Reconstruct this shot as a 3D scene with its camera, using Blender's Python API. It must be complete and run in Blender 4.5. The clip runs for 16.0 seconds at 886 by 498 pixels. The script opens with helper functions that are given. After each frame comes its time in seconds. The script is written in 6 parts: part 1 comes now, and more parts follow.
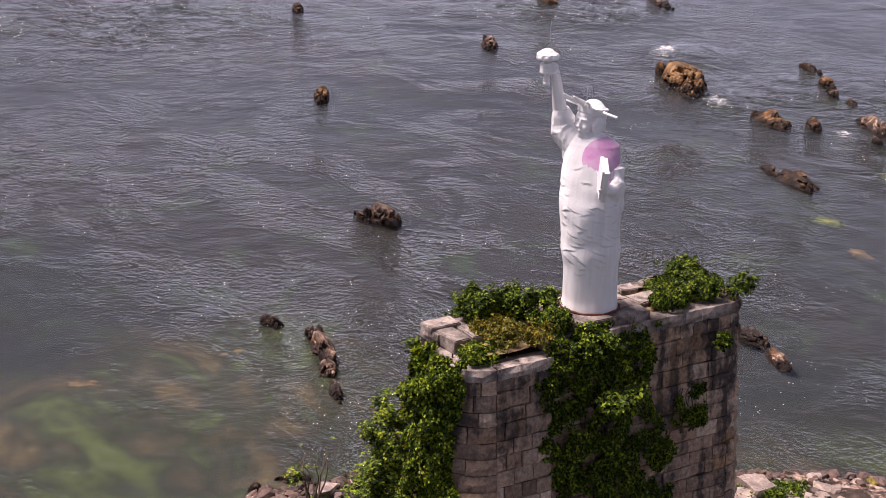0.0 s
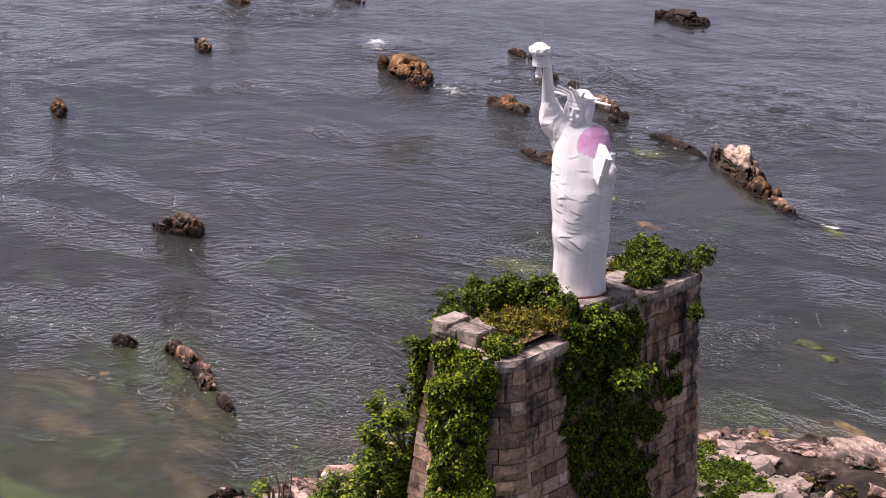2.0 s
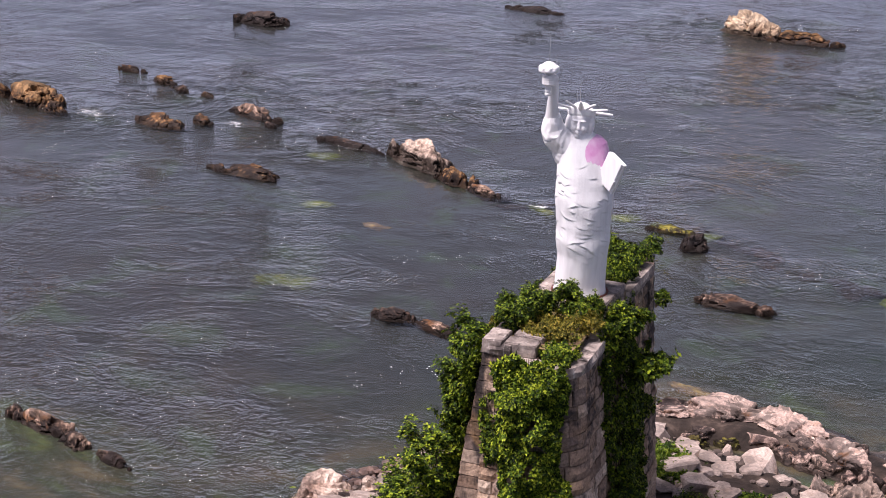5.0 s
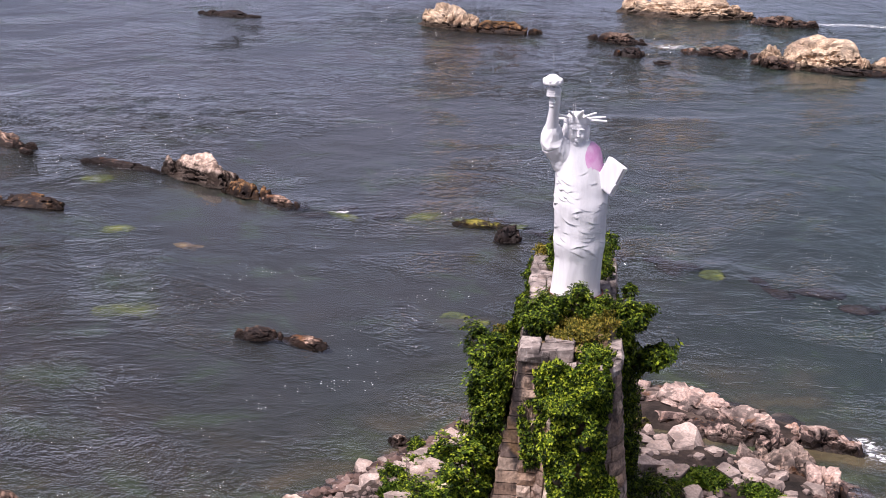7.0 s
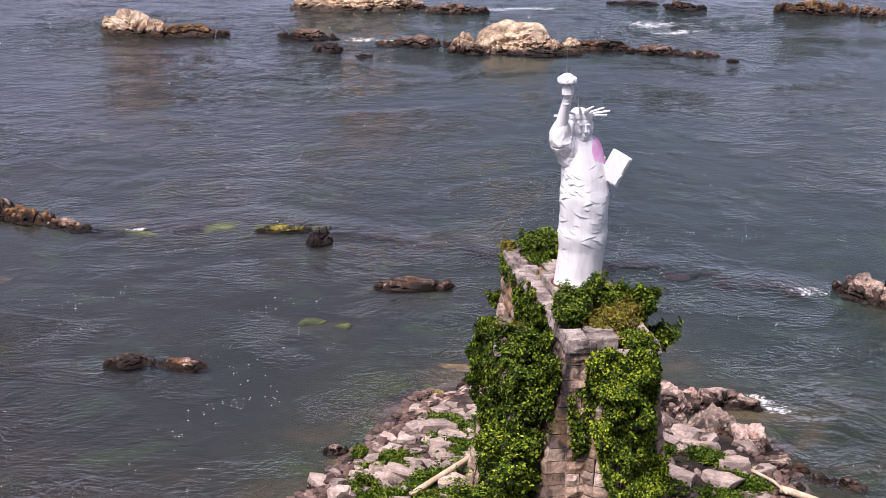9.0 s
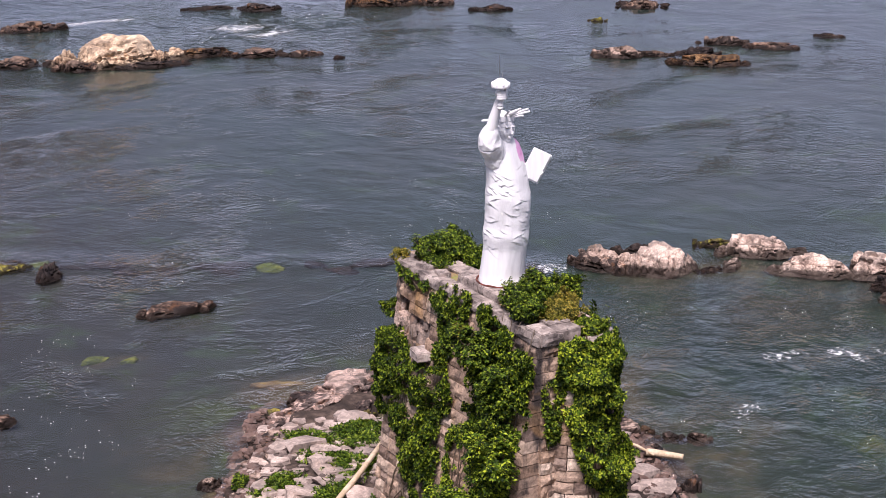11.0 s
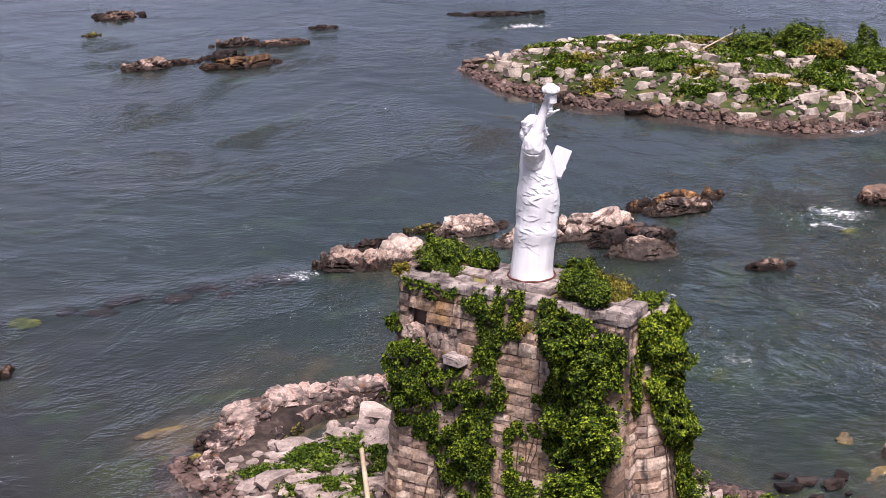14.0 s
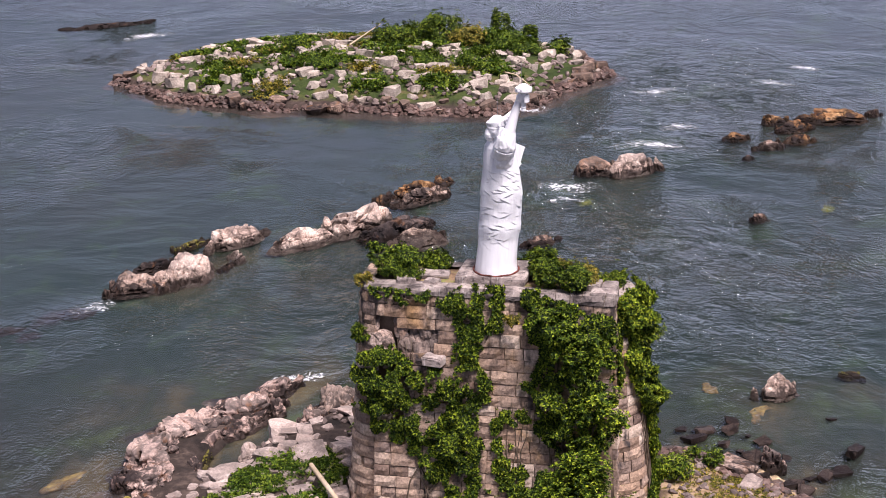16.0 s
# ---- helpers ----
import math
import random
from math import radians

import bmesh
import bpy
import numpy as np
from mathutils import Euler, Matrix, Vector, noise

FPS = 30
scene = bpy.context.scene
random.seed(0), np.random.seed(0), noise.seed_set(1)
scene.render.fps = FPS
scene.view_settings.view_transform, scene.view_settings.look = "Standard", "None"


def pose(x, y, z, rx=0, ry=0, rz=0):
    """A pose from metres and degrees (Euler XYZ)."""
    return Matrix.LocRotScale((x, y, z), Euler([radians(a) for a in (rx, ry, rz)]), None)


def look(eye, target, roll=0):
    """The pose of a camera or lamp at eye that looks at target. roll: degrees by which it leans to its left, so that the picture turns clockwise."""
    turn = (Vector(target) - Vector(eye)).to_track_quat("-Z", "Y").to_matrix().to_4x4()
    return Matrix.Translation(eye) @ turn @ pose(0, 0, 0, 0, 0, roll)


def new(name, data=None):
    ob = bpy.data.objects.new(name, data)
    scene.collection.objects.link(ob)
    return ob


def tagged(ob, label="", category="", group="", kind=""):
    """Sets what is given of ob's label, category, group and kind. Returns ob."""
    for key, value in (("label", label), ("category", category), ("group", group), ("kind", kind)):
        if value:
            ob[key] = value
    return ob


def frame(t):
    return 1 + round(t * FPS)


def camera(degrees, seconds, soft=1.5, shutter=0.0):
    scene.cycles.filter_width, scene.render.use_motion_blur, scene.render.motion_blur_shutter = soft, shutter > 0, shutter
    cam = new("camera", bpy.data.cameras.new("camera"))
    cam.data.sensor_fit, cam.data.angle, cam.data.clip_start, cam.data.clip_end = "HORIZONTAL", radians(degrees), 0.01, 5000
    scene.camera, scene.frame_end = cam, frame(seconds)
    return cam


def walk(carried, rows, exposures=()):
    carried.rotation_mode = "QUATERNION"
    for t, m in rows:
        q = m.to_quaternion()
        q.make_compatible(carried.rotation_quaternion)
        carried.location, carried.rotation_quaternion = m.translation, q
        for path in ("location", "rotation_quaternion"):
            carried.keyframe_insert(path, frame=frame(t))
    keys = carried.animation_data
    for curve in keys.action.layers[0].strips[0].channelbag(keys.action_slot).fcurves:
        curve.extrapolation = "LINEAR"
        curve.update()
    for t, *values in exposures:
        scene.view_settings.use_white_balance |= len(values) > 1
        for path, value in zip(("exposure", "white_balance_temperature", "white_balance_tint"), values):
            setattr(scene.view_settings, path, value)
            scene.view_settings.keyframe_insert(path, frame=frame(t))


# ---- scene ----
cam = camera(29.0, 16.0, soft=0.5)
PATH = [
    (0, (35.898, -28.718, 27.513), (34.318, -27.676, 26.866), 1.9),
    (0.5, (34.258, -31.193, 27.526), (32.747, -30.053, 26.882), 1.9),
    (1, (32.513, -33.663, 27.506), (31.079, -32.424, 26.866), 1.9),
    (1.5, (30.655, -36.005, 27.416), (29.307, -34.672, 26.779), 2.0),
    (2, (28.537, -38.222, 27.316), (27.278, -36.803, 26.681), 2.0),
    (2.5, (26.229, -40.368, 27.266), (25.057, -38.876, 26.632), 1.9),
    (3, (23.773, -42.405, 27.353), (22.688, -40.849, 26.721), 1.7),
    (3.5, (21.24, -44.237, 27.502), (20.247, -42.619, 26.872), 1.6),
    (4, (18.801, -45.854, 27.715), (17.919, -44.173, 27.087), 1.6),
    (4.2, (17.836, -46.335, 27.736), (16.997, -44.631, 27.109), 1.6),
    (6.3, (5.435, -51.377, 28.617), (5.069, -49.512, 27.994), 1.0),
    (6.5, (4.074, -51.565, 28.62), (3.758, -49.69, 27.997), 1.0),
    (7, (0.656, -52.108, 28.762), (0.476, -50.216, 28.138), 0.9),
    (7.5, (-2.943, -52.399, 28.822), (-2.985, -50.499, 28.199), 0.8),
    (8, (-6.657, -52.435, 28.889), (-6.564, -50.537, 28.265), 0.8),
    (8.5, (-10.587, -52.326, 29.009), (-10.365, -50.439, 28.385), 0.7),
    (9, (-14.549, -51.861, 29.123), (-14.19, -49.995, 28.497), 0.6),
    (9.5, (-18.449, -51.148, 29.252), (-17.916, -49.325, 28.626), 0.6),
    (10, (-22.406, -50.183, 29.36), (-21.708, -48.416, 28.736), 0.6),
    (10.2, (-23.93, -49.603, 29.449), (-23.174, -47.861, 28.824), 0.5),
    (12.3, (-39.564, -40.025, 29.906), (-38.297, -38.608, 29.284), -0.1),
    (12.5, (-40.972, -38.914, 30.08), (-39.664, -37.535, 29.456), -0.0),
    (13, (-44.391, -35.697, 30.266), (-42.98, -34.425, 29.64), -0.2),
    (13.5, (-47.816, -32.415, 30.55), (-46.307, -31.263, 29.921), -0.5),
    (14, (-50.838, -28.683, 30.732), (-49.239, -27.662, 30.101), -0.7),
    (14.5, (-53.656, -24.776, 31.0), (-51.977, -23.893, 30.366), -0.7),
    (15, (-55.889, -20.563, 31.23), (-54.142, -19.826, 30.592), -0.9),
    (15.5, (-57.628, -16.033, 31.348), (-55.826, -15.449, 30.708), -0.9),
    (16, (-59.349, -11.668, 31.713), (-57.503, -11.242, 31.069), -1.1),
]
walk(cam, [(t, look(eye, target, roll)) for t, eye, target, roll in PATH], exposures=[(0, 0.2, 6550, 29), (4, 0.2, 6200, 27), (7, 0.2, 6000, 26), (16, 0.2, 6000, 26)])

# ---------- light ----------
SUN_AZ, SUN_EL = radians(225), radians(64)      # compass bearing and height of the veiled sun
world = bpy.data.worlds.new("overcast_sky")
scene.world = world
world.use_nodes = True
wn, wl = world.node_tree.nodes, world.node_tree.links
wn.clear()
w_out = wn.new("ShaderNodeOutputWorld")
w_bg = wn.new("ShaderNodeBackground")
w_sky = wn.new("ShaderNodeTexSky")
w_sky.sky_type, w_sky.sun_disc = "NISHITA", False
w_sky.sun_elevation, w_sky.sun_rotation = SUN_EL, SUN_AZ
w_sky.dust_density, w_sky.air_density = 4.0, 1.0
w_geo = wn.new("ShaderNodeTexCoord")
w_map = wn.new("ShaderNodeMapping")
w_map.inputs["Scale"].default_value = (1.6, 1.6, 4.0)
w_noise = wn.new("ShaderNodeTexNoise")
w_noise.inputs["Scale"].default_value, w_noise.inputs["Detail"].default_value = 2.0, 6.0
w_ramp = wn.new("ShaderNodeValToRGB")
w_ramp.color_ramp.elements[0].position, w_ramp.color_ramp.elements[0].color = 0.34, (4.1, 4.7, 5.8, 1)
w_ramp.color_ramp.elements[1].position, w_ramp.color_ramp.elements[1].color = 0.68, (9.4, 10.1, 11.4, 1)
w_mix = wn.new("ShaderNodeMixRGB")
w_mix.inputs["Fac"].default_value = 0.8
w_bg.inputs["Strength"].default_value = 0.06
wl.new(w_geo.outputs["Generated"], w_map.inputs["Vector"])
wl.new(w_map.outputs["Vector"], w_noise.inputs["Vector"])
wl.new(w_noise.outputs["Fac"], w_ramp.inputs["Fac"])
wl.new(w_sky.outputs["Color"], w_mix.inputs["Color1"])
wl.new(w_ramp.outputs["Color"], w_mix.inputs["Color2"])
# haze: brighter towards the horizon, with thin cloud overhead
w_sep = wn.new("ShaderNodeSeparateXYZ")
wl.new(w_geo.outputs["Generated"], w_sep.inputs["Vector"])
w_cie = wn.new("ShaderNodeValToRGB")
w_cie.color_ramp.elements[0].position, w_cie.color_ramp.elements[0].color = 0.0, (1.6, 1.6, 1.7, 1)
for w_at, w_tone in ((0.16, 1.12), (0.3, 0.82)):
    w_cie.color_ramp.elements.new(w_at).color = (w_tone, w_tone, 1.07 * w_tone, 1)
w_cie.color_ramp.elements[3].position, w_cie.color_ramp.elements[3].color = 0.55, (0.42, 0.42, 0.445, 1)
wl.new(w_sep.outputs["Z"], w_cie.inputs["Fac"])
w_mul = wn.new("ShaderNodeMixRGB")
w_mul.blend_type = "MULTIPLY"
w_mul.inputs["Fac"].default_value = 1.0
wl.new(w_mix.outputs["Color"], w_mul.inputs["Color1"])
wl.new(w_cie.outputs["Color"], w_mul.inputs["Color2"])
wl.new(w_mul.outputs["Color"], w_bg.inputs["Color"])
wl.new(w_bg.outputs["Background"], w_out.inputs["Surface"])
sun = new("sun", bpy.data.lights.new("sun", "SUN"))
sun.data.energy, sun.data.angle, sun.data.color = 6.3, radians(24), (1.0, 0.93, 0.83)
sun_dir = Vector((math.sin(SUN_AZ) * math.cos(SUN_EL), math.cos(SUN_AZ) * math.cos(SUN_EL), math.sin(SUN_EL)))
sun.matrix_world = look(sun_dir * 200, (0, 0, 0))

# ---------- small tools ----------
RNG = np.random.RandomState(7)
_TAB = RNG.rand(32, 32, 32)


def vnoise(p):
    """Smooth value noise in -1..1 for an array of points."""
    p = np.asarray(p, float)
    i = np.floor(p).astype(int)
    f = p - i
    f = f * f * (3 - 2 * f)
    a, b = i & 31, (i + 1) & 31
    x0, y0, z0, x1, y1, z1 = a[:, 0], a[:, 1], a[:, 2], b[:, 0], b[:, 1], b[:, 2]
    fx, fy, fz = f[:, 0], f[:, 1], f[:, 2]
    c00 = _TAB[x0, y0, z0] * (1 - fx) + _TAB[x1, y0, z0] * fx
    c10 = _TAB[x0, y1, z0] * (1 - fx) + _TAB[x1, y1, z0] * fx
    c01 = _TAB[x0, y0, z1] * (1 - fx) + _TAB[x1, y0, z1] * fx
    c11 = _TAB[x0, y1, z1] * (1 - fx) + _TAB[x1, y1, z1] * fx
    c0, c1 = c00 * (1 - fy) + c10 * fy, c01 * (1 - fy) + c11 * fy
    return 2 * (c0 * (1 - fz) + c1 * fz) - 1


def fbm(p, octaves=4):
    p = np.asarray(p, float)
    out, amp = np.zeros(len(p)), 1.0
    for k in range(octaves):
        out += amp * vnoise(p * 2.0 ** k + 17.3 * k)
        amp *= 0.5
    return out / 1.9


def tris(f):
    """Quads as triangles, without the empty ones."""
    f = np.asarray(f)
    if f.shape[1] == 3:
        return f
    return np.concatenate([f[:, :3], f[f[:, 2] != f[:, 3]][:, [0, 2, 3]]])


def mesh_of(name, verts, faces, material, smooth=False):
    me = bpy.data.meshes.new(name)
    verts, faces = np.asarray(verts, np.float32), np.asarray(faces, np.int32)
    if faces.shape[1] == 4 and (faces[:, 2] == faces[:, 3]).any():
        faces = tris(faces)
    n, k = faces.shape
    me.vertices.add(len(verts))
    me.vertices.foreach_set("co", verts.ravel())
    me.loops.add(n * k)
    me.loops.foreach_set("vertex_index", faces.ravel())
    me.polygons.add(n)
    me.polygons.foreach_set("loop_start", np.arange(0, n * k, k, dtype=np.int32))
    me.polygons.foreach_set("loop_total", np.full(n, k, np.int32))
    me.polygons.foreach_set("use_smooth", np.full(n, smooth, bool))
    me.materials.append(material)
    me.update(calc_edges=True)
    me.validate()
    return me


def from_bm(name, bm, material, smooth=False):
    me = bpy.data.meshes.new(name)
    for f in bm.faces:
        f.smooth = smooth
    bm.to_mesh(me)
    bm.free()
    me.materials.append(material)
    return me


def part(name, data, parent, label=""):
    ob = new(name, data)
    ob.parent = parent
    return tagged(ob, label)


def thing(name, label, category, group="", kind="", data=None, at=None):
    ob = new(name, data)
    if at is not None:
        ob.matrix_world = at
    return tagged(ob, label, category, group, kind)


def joined(pieces):
    """Several (verts, faces) as one."""
    vs, fs, n = [], [], 0
    if len({np.shape(f)[1] for v, f in pieces}) > 1:
        pieces = [(v, tris(f)) for v, f in pieces]
    for v, f in pieces:
        vs.append(np.asarray(v, float))
        fs.append(np.asarray(f, int) + n)
        n += len(v)
    return np.concatenate(vs), np.concatenate(fs)


def tube(points, radii, sides=6):
    """A tapered tube of quads along a line of points."""
    pts = np.asarray(points, float)
    n = len(pts)
    d = np.gradient(pts, axis=0)
    d /= np.linalg.norm(d, axis=1)[:, None] + 1e-9
    ref = np.where(np.abs(d[:, 2:3]) > 0.9, np.array([[1.0, 0, 0]]), np.array([[0, 0, 1.0]]))
    a = np.cross(d, ref)
    a /= np.linalg.norm(a, axis=1)[:, None]
    b = np.cross(d, a)
    ang = np.linspace(0, 2 * math.pi, sides, endpoint=False)
    r = np.broadcast_to(np.asarray(radii, float), (n,))
    v = pts[:, None] + r[:, None, None] * (np.cos(ang)[None, :, None] * a[:, None] + np.sin(ang)[None, :, None] * b[:, None])
    f = []
    for i in range(n - 1):
        for j in range(sides):
            k = (j + 1) % sides
            f.append((i * sides + j, i * sides + k, (i + 1) * sides + k, (i + 1) * sides + j))
    v = v.reshape(-1, 3)
    for end, c in ((0, pts[0]), (n - 1, pts[-1])):
        v = np.vstack([v, c])
        for j in range(sides):
            f.append((end * sides + j, end * sides + (j + 1) % sides, len(v) - 1, len(v) - 1))
    return v, np.array(f)


_ICO = {}


def ico(level):
    if level not in _ICO:
        bm = bmesh.new()
        bmesh.ops.create_icosphere(bm, subdivisions=level, radius=1)
        bm.verts.ensure_lookup_table()
        _ICO[level] = (np.array([v.co[:] for v in bm.verts]), np.array([[v.index for v in f.verts] for f in bm.faces]))
        bm.free()
    return _ICO[level]


# ---------- materials ----------
def material(name, rough=0.8, metal=0.0, spec=0.22):
    m = bpy.data.materials.new(name)
    m.use_nodes = True
    b = m.node_tree.nodes["Principled BSDF"]
    b.inputs["Roughness"].default_value, b.inputs["Metallic"].default_value = rough, metal
    b.inputs["Specular IOR Level"].default_value = spec
    return m, m.node_tree.nodes, m.node_tree.links, b


def coords(n, l, scale=(1, 1, 1), world=True):
    if world:
        src = n.new("ShaderNodeNewGeometry").outputs["Position"]
    else:
        src = n.new("ShaderNodeTexCoord").outputs["Object"]
    mp = n.new("ShaderNodeMapping")
    mp.inputs["Scale"].default_value = scale
    l.new(src, mp.inputs["Vector"])
    return mp.outputs["Vector"]


def noise_node(n, l, vec, scale, detail=4.0, rough=0.55, warp=0.0):
    t = n.new("ShaderNodeTexNoise")
    t.inputs["Scale"].default_value, t.inputs["Detail"].default_value = scale, detail
    t.inputs["Roughness"].default_value, t.inputs["Distortion"].default_value = rough, warp
    l.new(vec, t.inputs["Vector"])
    return t.outputs["Fac"]


def ramp(n, l, fac, stops):
    r = n.new("ShaderNodeValToRGB")
    e = r.color_ramp.elements
    while len(e) < len(stops):
        e.new(0.5)
    for k, (pos, col) in enumerate(stops):
        e[k].position = pos
        e[k].color = (*col, 1) if len(col) == 3 else col
    l.new(fac, r.inputs["Fac"])
    return r.outputs["Color"]


def grey(v):
    return (v, v, v)


def mix(n, l, fac, a, b, mode="MIX"):
    x = n.new("ShaderNodeMixRGB")
    x.blend_type = mode
    for sock, val in (("Fac", fac), ("Color1", a), ("Color2", b)):
        if isinstance(val, (int, float)):
            x.inputs[sock].default_value = val
        elif isinstance(val, tuple):
            x.inputs[sock].default_value = (*val, 1)
        else:
            l.new(val, x.inputs[sock])
    return x.outputs["Color"]


def bump(n, l, b, height, strength, distance):
    x = n.new("ShaderNodeBump")
    x.inputs["Strength"].default_value, x.inputs["Distance"].default_value = strength, distance
    l.new(height, x.inputs["Height"])
    l.new(x.outputs["Normal"], b.inputs["Normal"])


def z_of(n, l):
    s = n.new("ShaderNodeSeparateXYZ")
    l.new(n.new("ShaderNodeNewGeometry").outputs["Position"], s.inputs["Vector"])
    return s.outputs["Z"]


def math_node(n, l, op, a, b=0.0, clamp=False):
    x = n.new("ShaderNodeMath")
    x.operation, x.use_clamp = op, clamp
    for k, v in enumerate((a, b)):
        if isinstance(v, (int, float)):
            x.inputs[k].default_value = v
        else:
            l.new(v, x.inputs[k])
    return x.outputs["Value"]


def crack_lines(n, l, size, width, warp, run=-32):
    """Dark joints of the bedrock: the edges of warped cells, drawn out along the strike."""
    mp = n.new("ShaderNodeMapping")
    mp.inputs["Rotation"].default_value = (0, 0, radians(-run))
    mp.inputs["Scale"].default_value = (0.45 / size, 1.0 / size, 1.0 / size)
    l.new(n.new("ShaderNodeNewGeometry").outputs["Position"], mp.inputs["Vector"])
    nz = n.new("ShaderNodeTexNoise")
    nz.inputs["Scale"].default_value, nz.inputs["Detail"].default_value = 1.3, 4.0
    l.new(mp.outputs["Vector"], nz.inputs["Vector"])
    bent = n.new("ShaderNodeMixRGB")
    bent.inputs["Fac"].default_value = warp
    l.new(mp.outputs["Vector"], bent.inputs["Color1"])
    l.new(nz.outputs["Color"], bent.inputs["Color2"])
    vo = n.new("ShaderNodeTexVoronoi")
    vo.feature = "DISTANCE_TO_EDGE"
    vo.inputs["Scale"].default_value = 1.0
    l.new(bent.outputs["Color"], vo.inputs["Vector"])
    return ramp(n, l, vo.outputs["Distance"], [(0.0, grey(0.0)), (width, grey(1.0))])


def rock_material(name, low, mid, high, wet=0.5, patch_k=1.0, joints=1.0):
    """Weathered river rock: dark joints, crusted black patches that also carry shade, paler dry faces, a wet band at
    the waterline.
    """
    m, n, l, b = material(name, 0.75)
    v = coords(n, l)
    big = noise_node(n, l, v, 0.9, 5, 0.6, 0.4)
    mid_n = noise_node(n, l, v, 3.2, 5, 0.65, 0.6)
    fine = noise_node(n, l, v, 11.0, 6, 0.7)
    col = ramp(n, l, math_node(n, l, "ADD", math_node(n, l, "MULTIPLY", big, 0.6), math_node(n, l, "MULTIPLY", mid_n, 0.4)),
               [(0.41, low), (0.52, mid), (0.65, high)])
    col = mix(n, l, 0.8, col, ramp(n, l, fine, [(0.32, grey(0.35)), (0.66, grey(1.35))]), "MULTIPLY")
    wide = crack_lines(n, l, 1.1, 0.04, 0.35)
    thin = crack_lines(n, l, 0.42, 0.035, 0.4)
    col = mix(n, l, 0.9 * joints, col, mix(n, l, 1.0, ramp(n, l, wide, [(0.0, grey(0.12)), (1.0, grey(1.0))]), ramp(n, l, thin, [(0.0, grey(0.4)), (1.0, grey(1.0))]), "MULTIPLY"), "MULTIPLY")
    # black patches, which also put shaded flanks and crevices into the colour
    crust_shade = noise_node(n, l, v, 0.8, 6, 0.7, 0.8)
    col = mix(n, l, ramp(n, l, crust_shade, [(0.53 - 0.035 * (patch_k >= 1.0), grey(0.0)), (0.575 - 0.035 * (patch_k >= 1.0), grey(0.94 * patch_k))]), col, (0.022, 0.016, 0.015))
    rust = noise_node(n, l, v, 1.3, 4, 0.6, 0.5)
    col = mix(n, l, ramp(n, l, rust, [(0.58, grey(0.0)), (0.68, grey(0.4 * patch_k))]), col, (0.26, 0.11, 0.035))
    rnd = n.new("ShaderNodeObjectInfo").outputs["Random"]
    col = mix(n, l, 1.0, col, ramp(n, l, rnd, [(0.0, (0.82, 0.81, 0.80)), (1.0, (1.14, 1.1, 1.06))]), "MULTIPLY")
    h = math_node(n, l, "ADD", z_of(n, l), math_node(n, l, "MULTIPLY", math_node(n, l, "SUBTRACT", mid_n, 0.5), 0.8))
    # paler higher up, part of the way to the high tone
    col = mix(n, l, ramp(n, l, math_node(n, l, "MULTIPLY", h, 0.4), [(wet * 0.6, grey(0.0)), (wet * 1.1, grey(0.5))]), col, mix(n, l, 0.45, col, high))
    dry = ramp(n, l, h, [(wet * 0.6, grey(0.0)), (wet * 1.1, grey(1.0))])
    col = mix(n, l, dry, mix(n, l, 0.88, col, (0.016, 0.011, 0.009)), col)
    l.new(col, b.inputs["Base Color"])
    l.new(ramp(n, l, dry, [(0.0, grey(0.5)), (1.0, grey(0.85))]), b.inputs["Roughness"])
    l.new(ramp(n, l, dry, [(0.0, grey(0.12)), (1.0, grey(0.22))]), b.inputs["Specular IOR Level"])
    height = mix(n, l, 0.25, mix(n, l, 0.5, fine, mid_n), mix(n, l, 0.3, wide, thin))
    bump(n, l, b, height, 0.9, 0.09)
    return m


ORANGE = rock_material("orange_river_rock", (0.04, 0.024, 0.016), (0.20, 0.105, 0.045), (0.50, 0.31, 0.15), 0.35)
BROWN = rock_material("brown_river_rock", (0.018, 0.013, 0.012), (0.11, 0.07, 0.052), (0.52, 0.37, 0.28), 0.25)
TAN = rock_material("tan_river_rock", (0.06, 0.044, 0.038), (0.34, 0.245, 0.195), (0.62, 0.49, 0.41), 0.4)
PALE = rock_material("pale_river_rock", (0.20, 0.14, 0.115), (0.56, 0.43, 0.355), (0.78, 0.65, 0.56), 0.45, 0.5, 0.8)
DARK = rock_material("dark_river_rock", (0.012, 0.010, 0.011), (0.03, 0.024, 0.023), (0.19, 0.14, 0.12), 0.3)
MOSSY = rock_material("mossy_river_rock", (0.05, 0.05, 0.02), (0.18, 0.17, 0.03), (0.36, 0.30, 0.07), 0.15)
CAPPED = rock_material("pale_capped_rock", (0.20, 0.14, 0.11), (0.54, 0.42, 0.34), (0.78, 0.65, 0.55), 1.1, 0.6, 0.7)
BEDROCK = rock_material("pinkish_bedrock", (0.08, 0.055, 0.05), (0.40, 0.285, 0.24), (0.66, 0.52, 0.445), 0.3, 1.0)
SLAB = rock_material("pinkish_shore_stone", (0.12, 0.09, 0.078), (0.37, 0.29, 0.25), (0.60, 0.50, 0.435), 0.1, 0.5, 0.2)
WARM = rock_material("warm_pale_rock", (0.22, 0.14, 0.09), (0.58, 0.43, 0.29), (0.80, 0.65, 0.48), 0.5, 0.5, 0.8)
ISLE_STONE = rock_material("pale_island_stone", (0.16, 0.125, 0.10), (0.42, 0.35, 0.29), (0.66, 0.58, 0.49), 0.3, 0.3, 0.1)


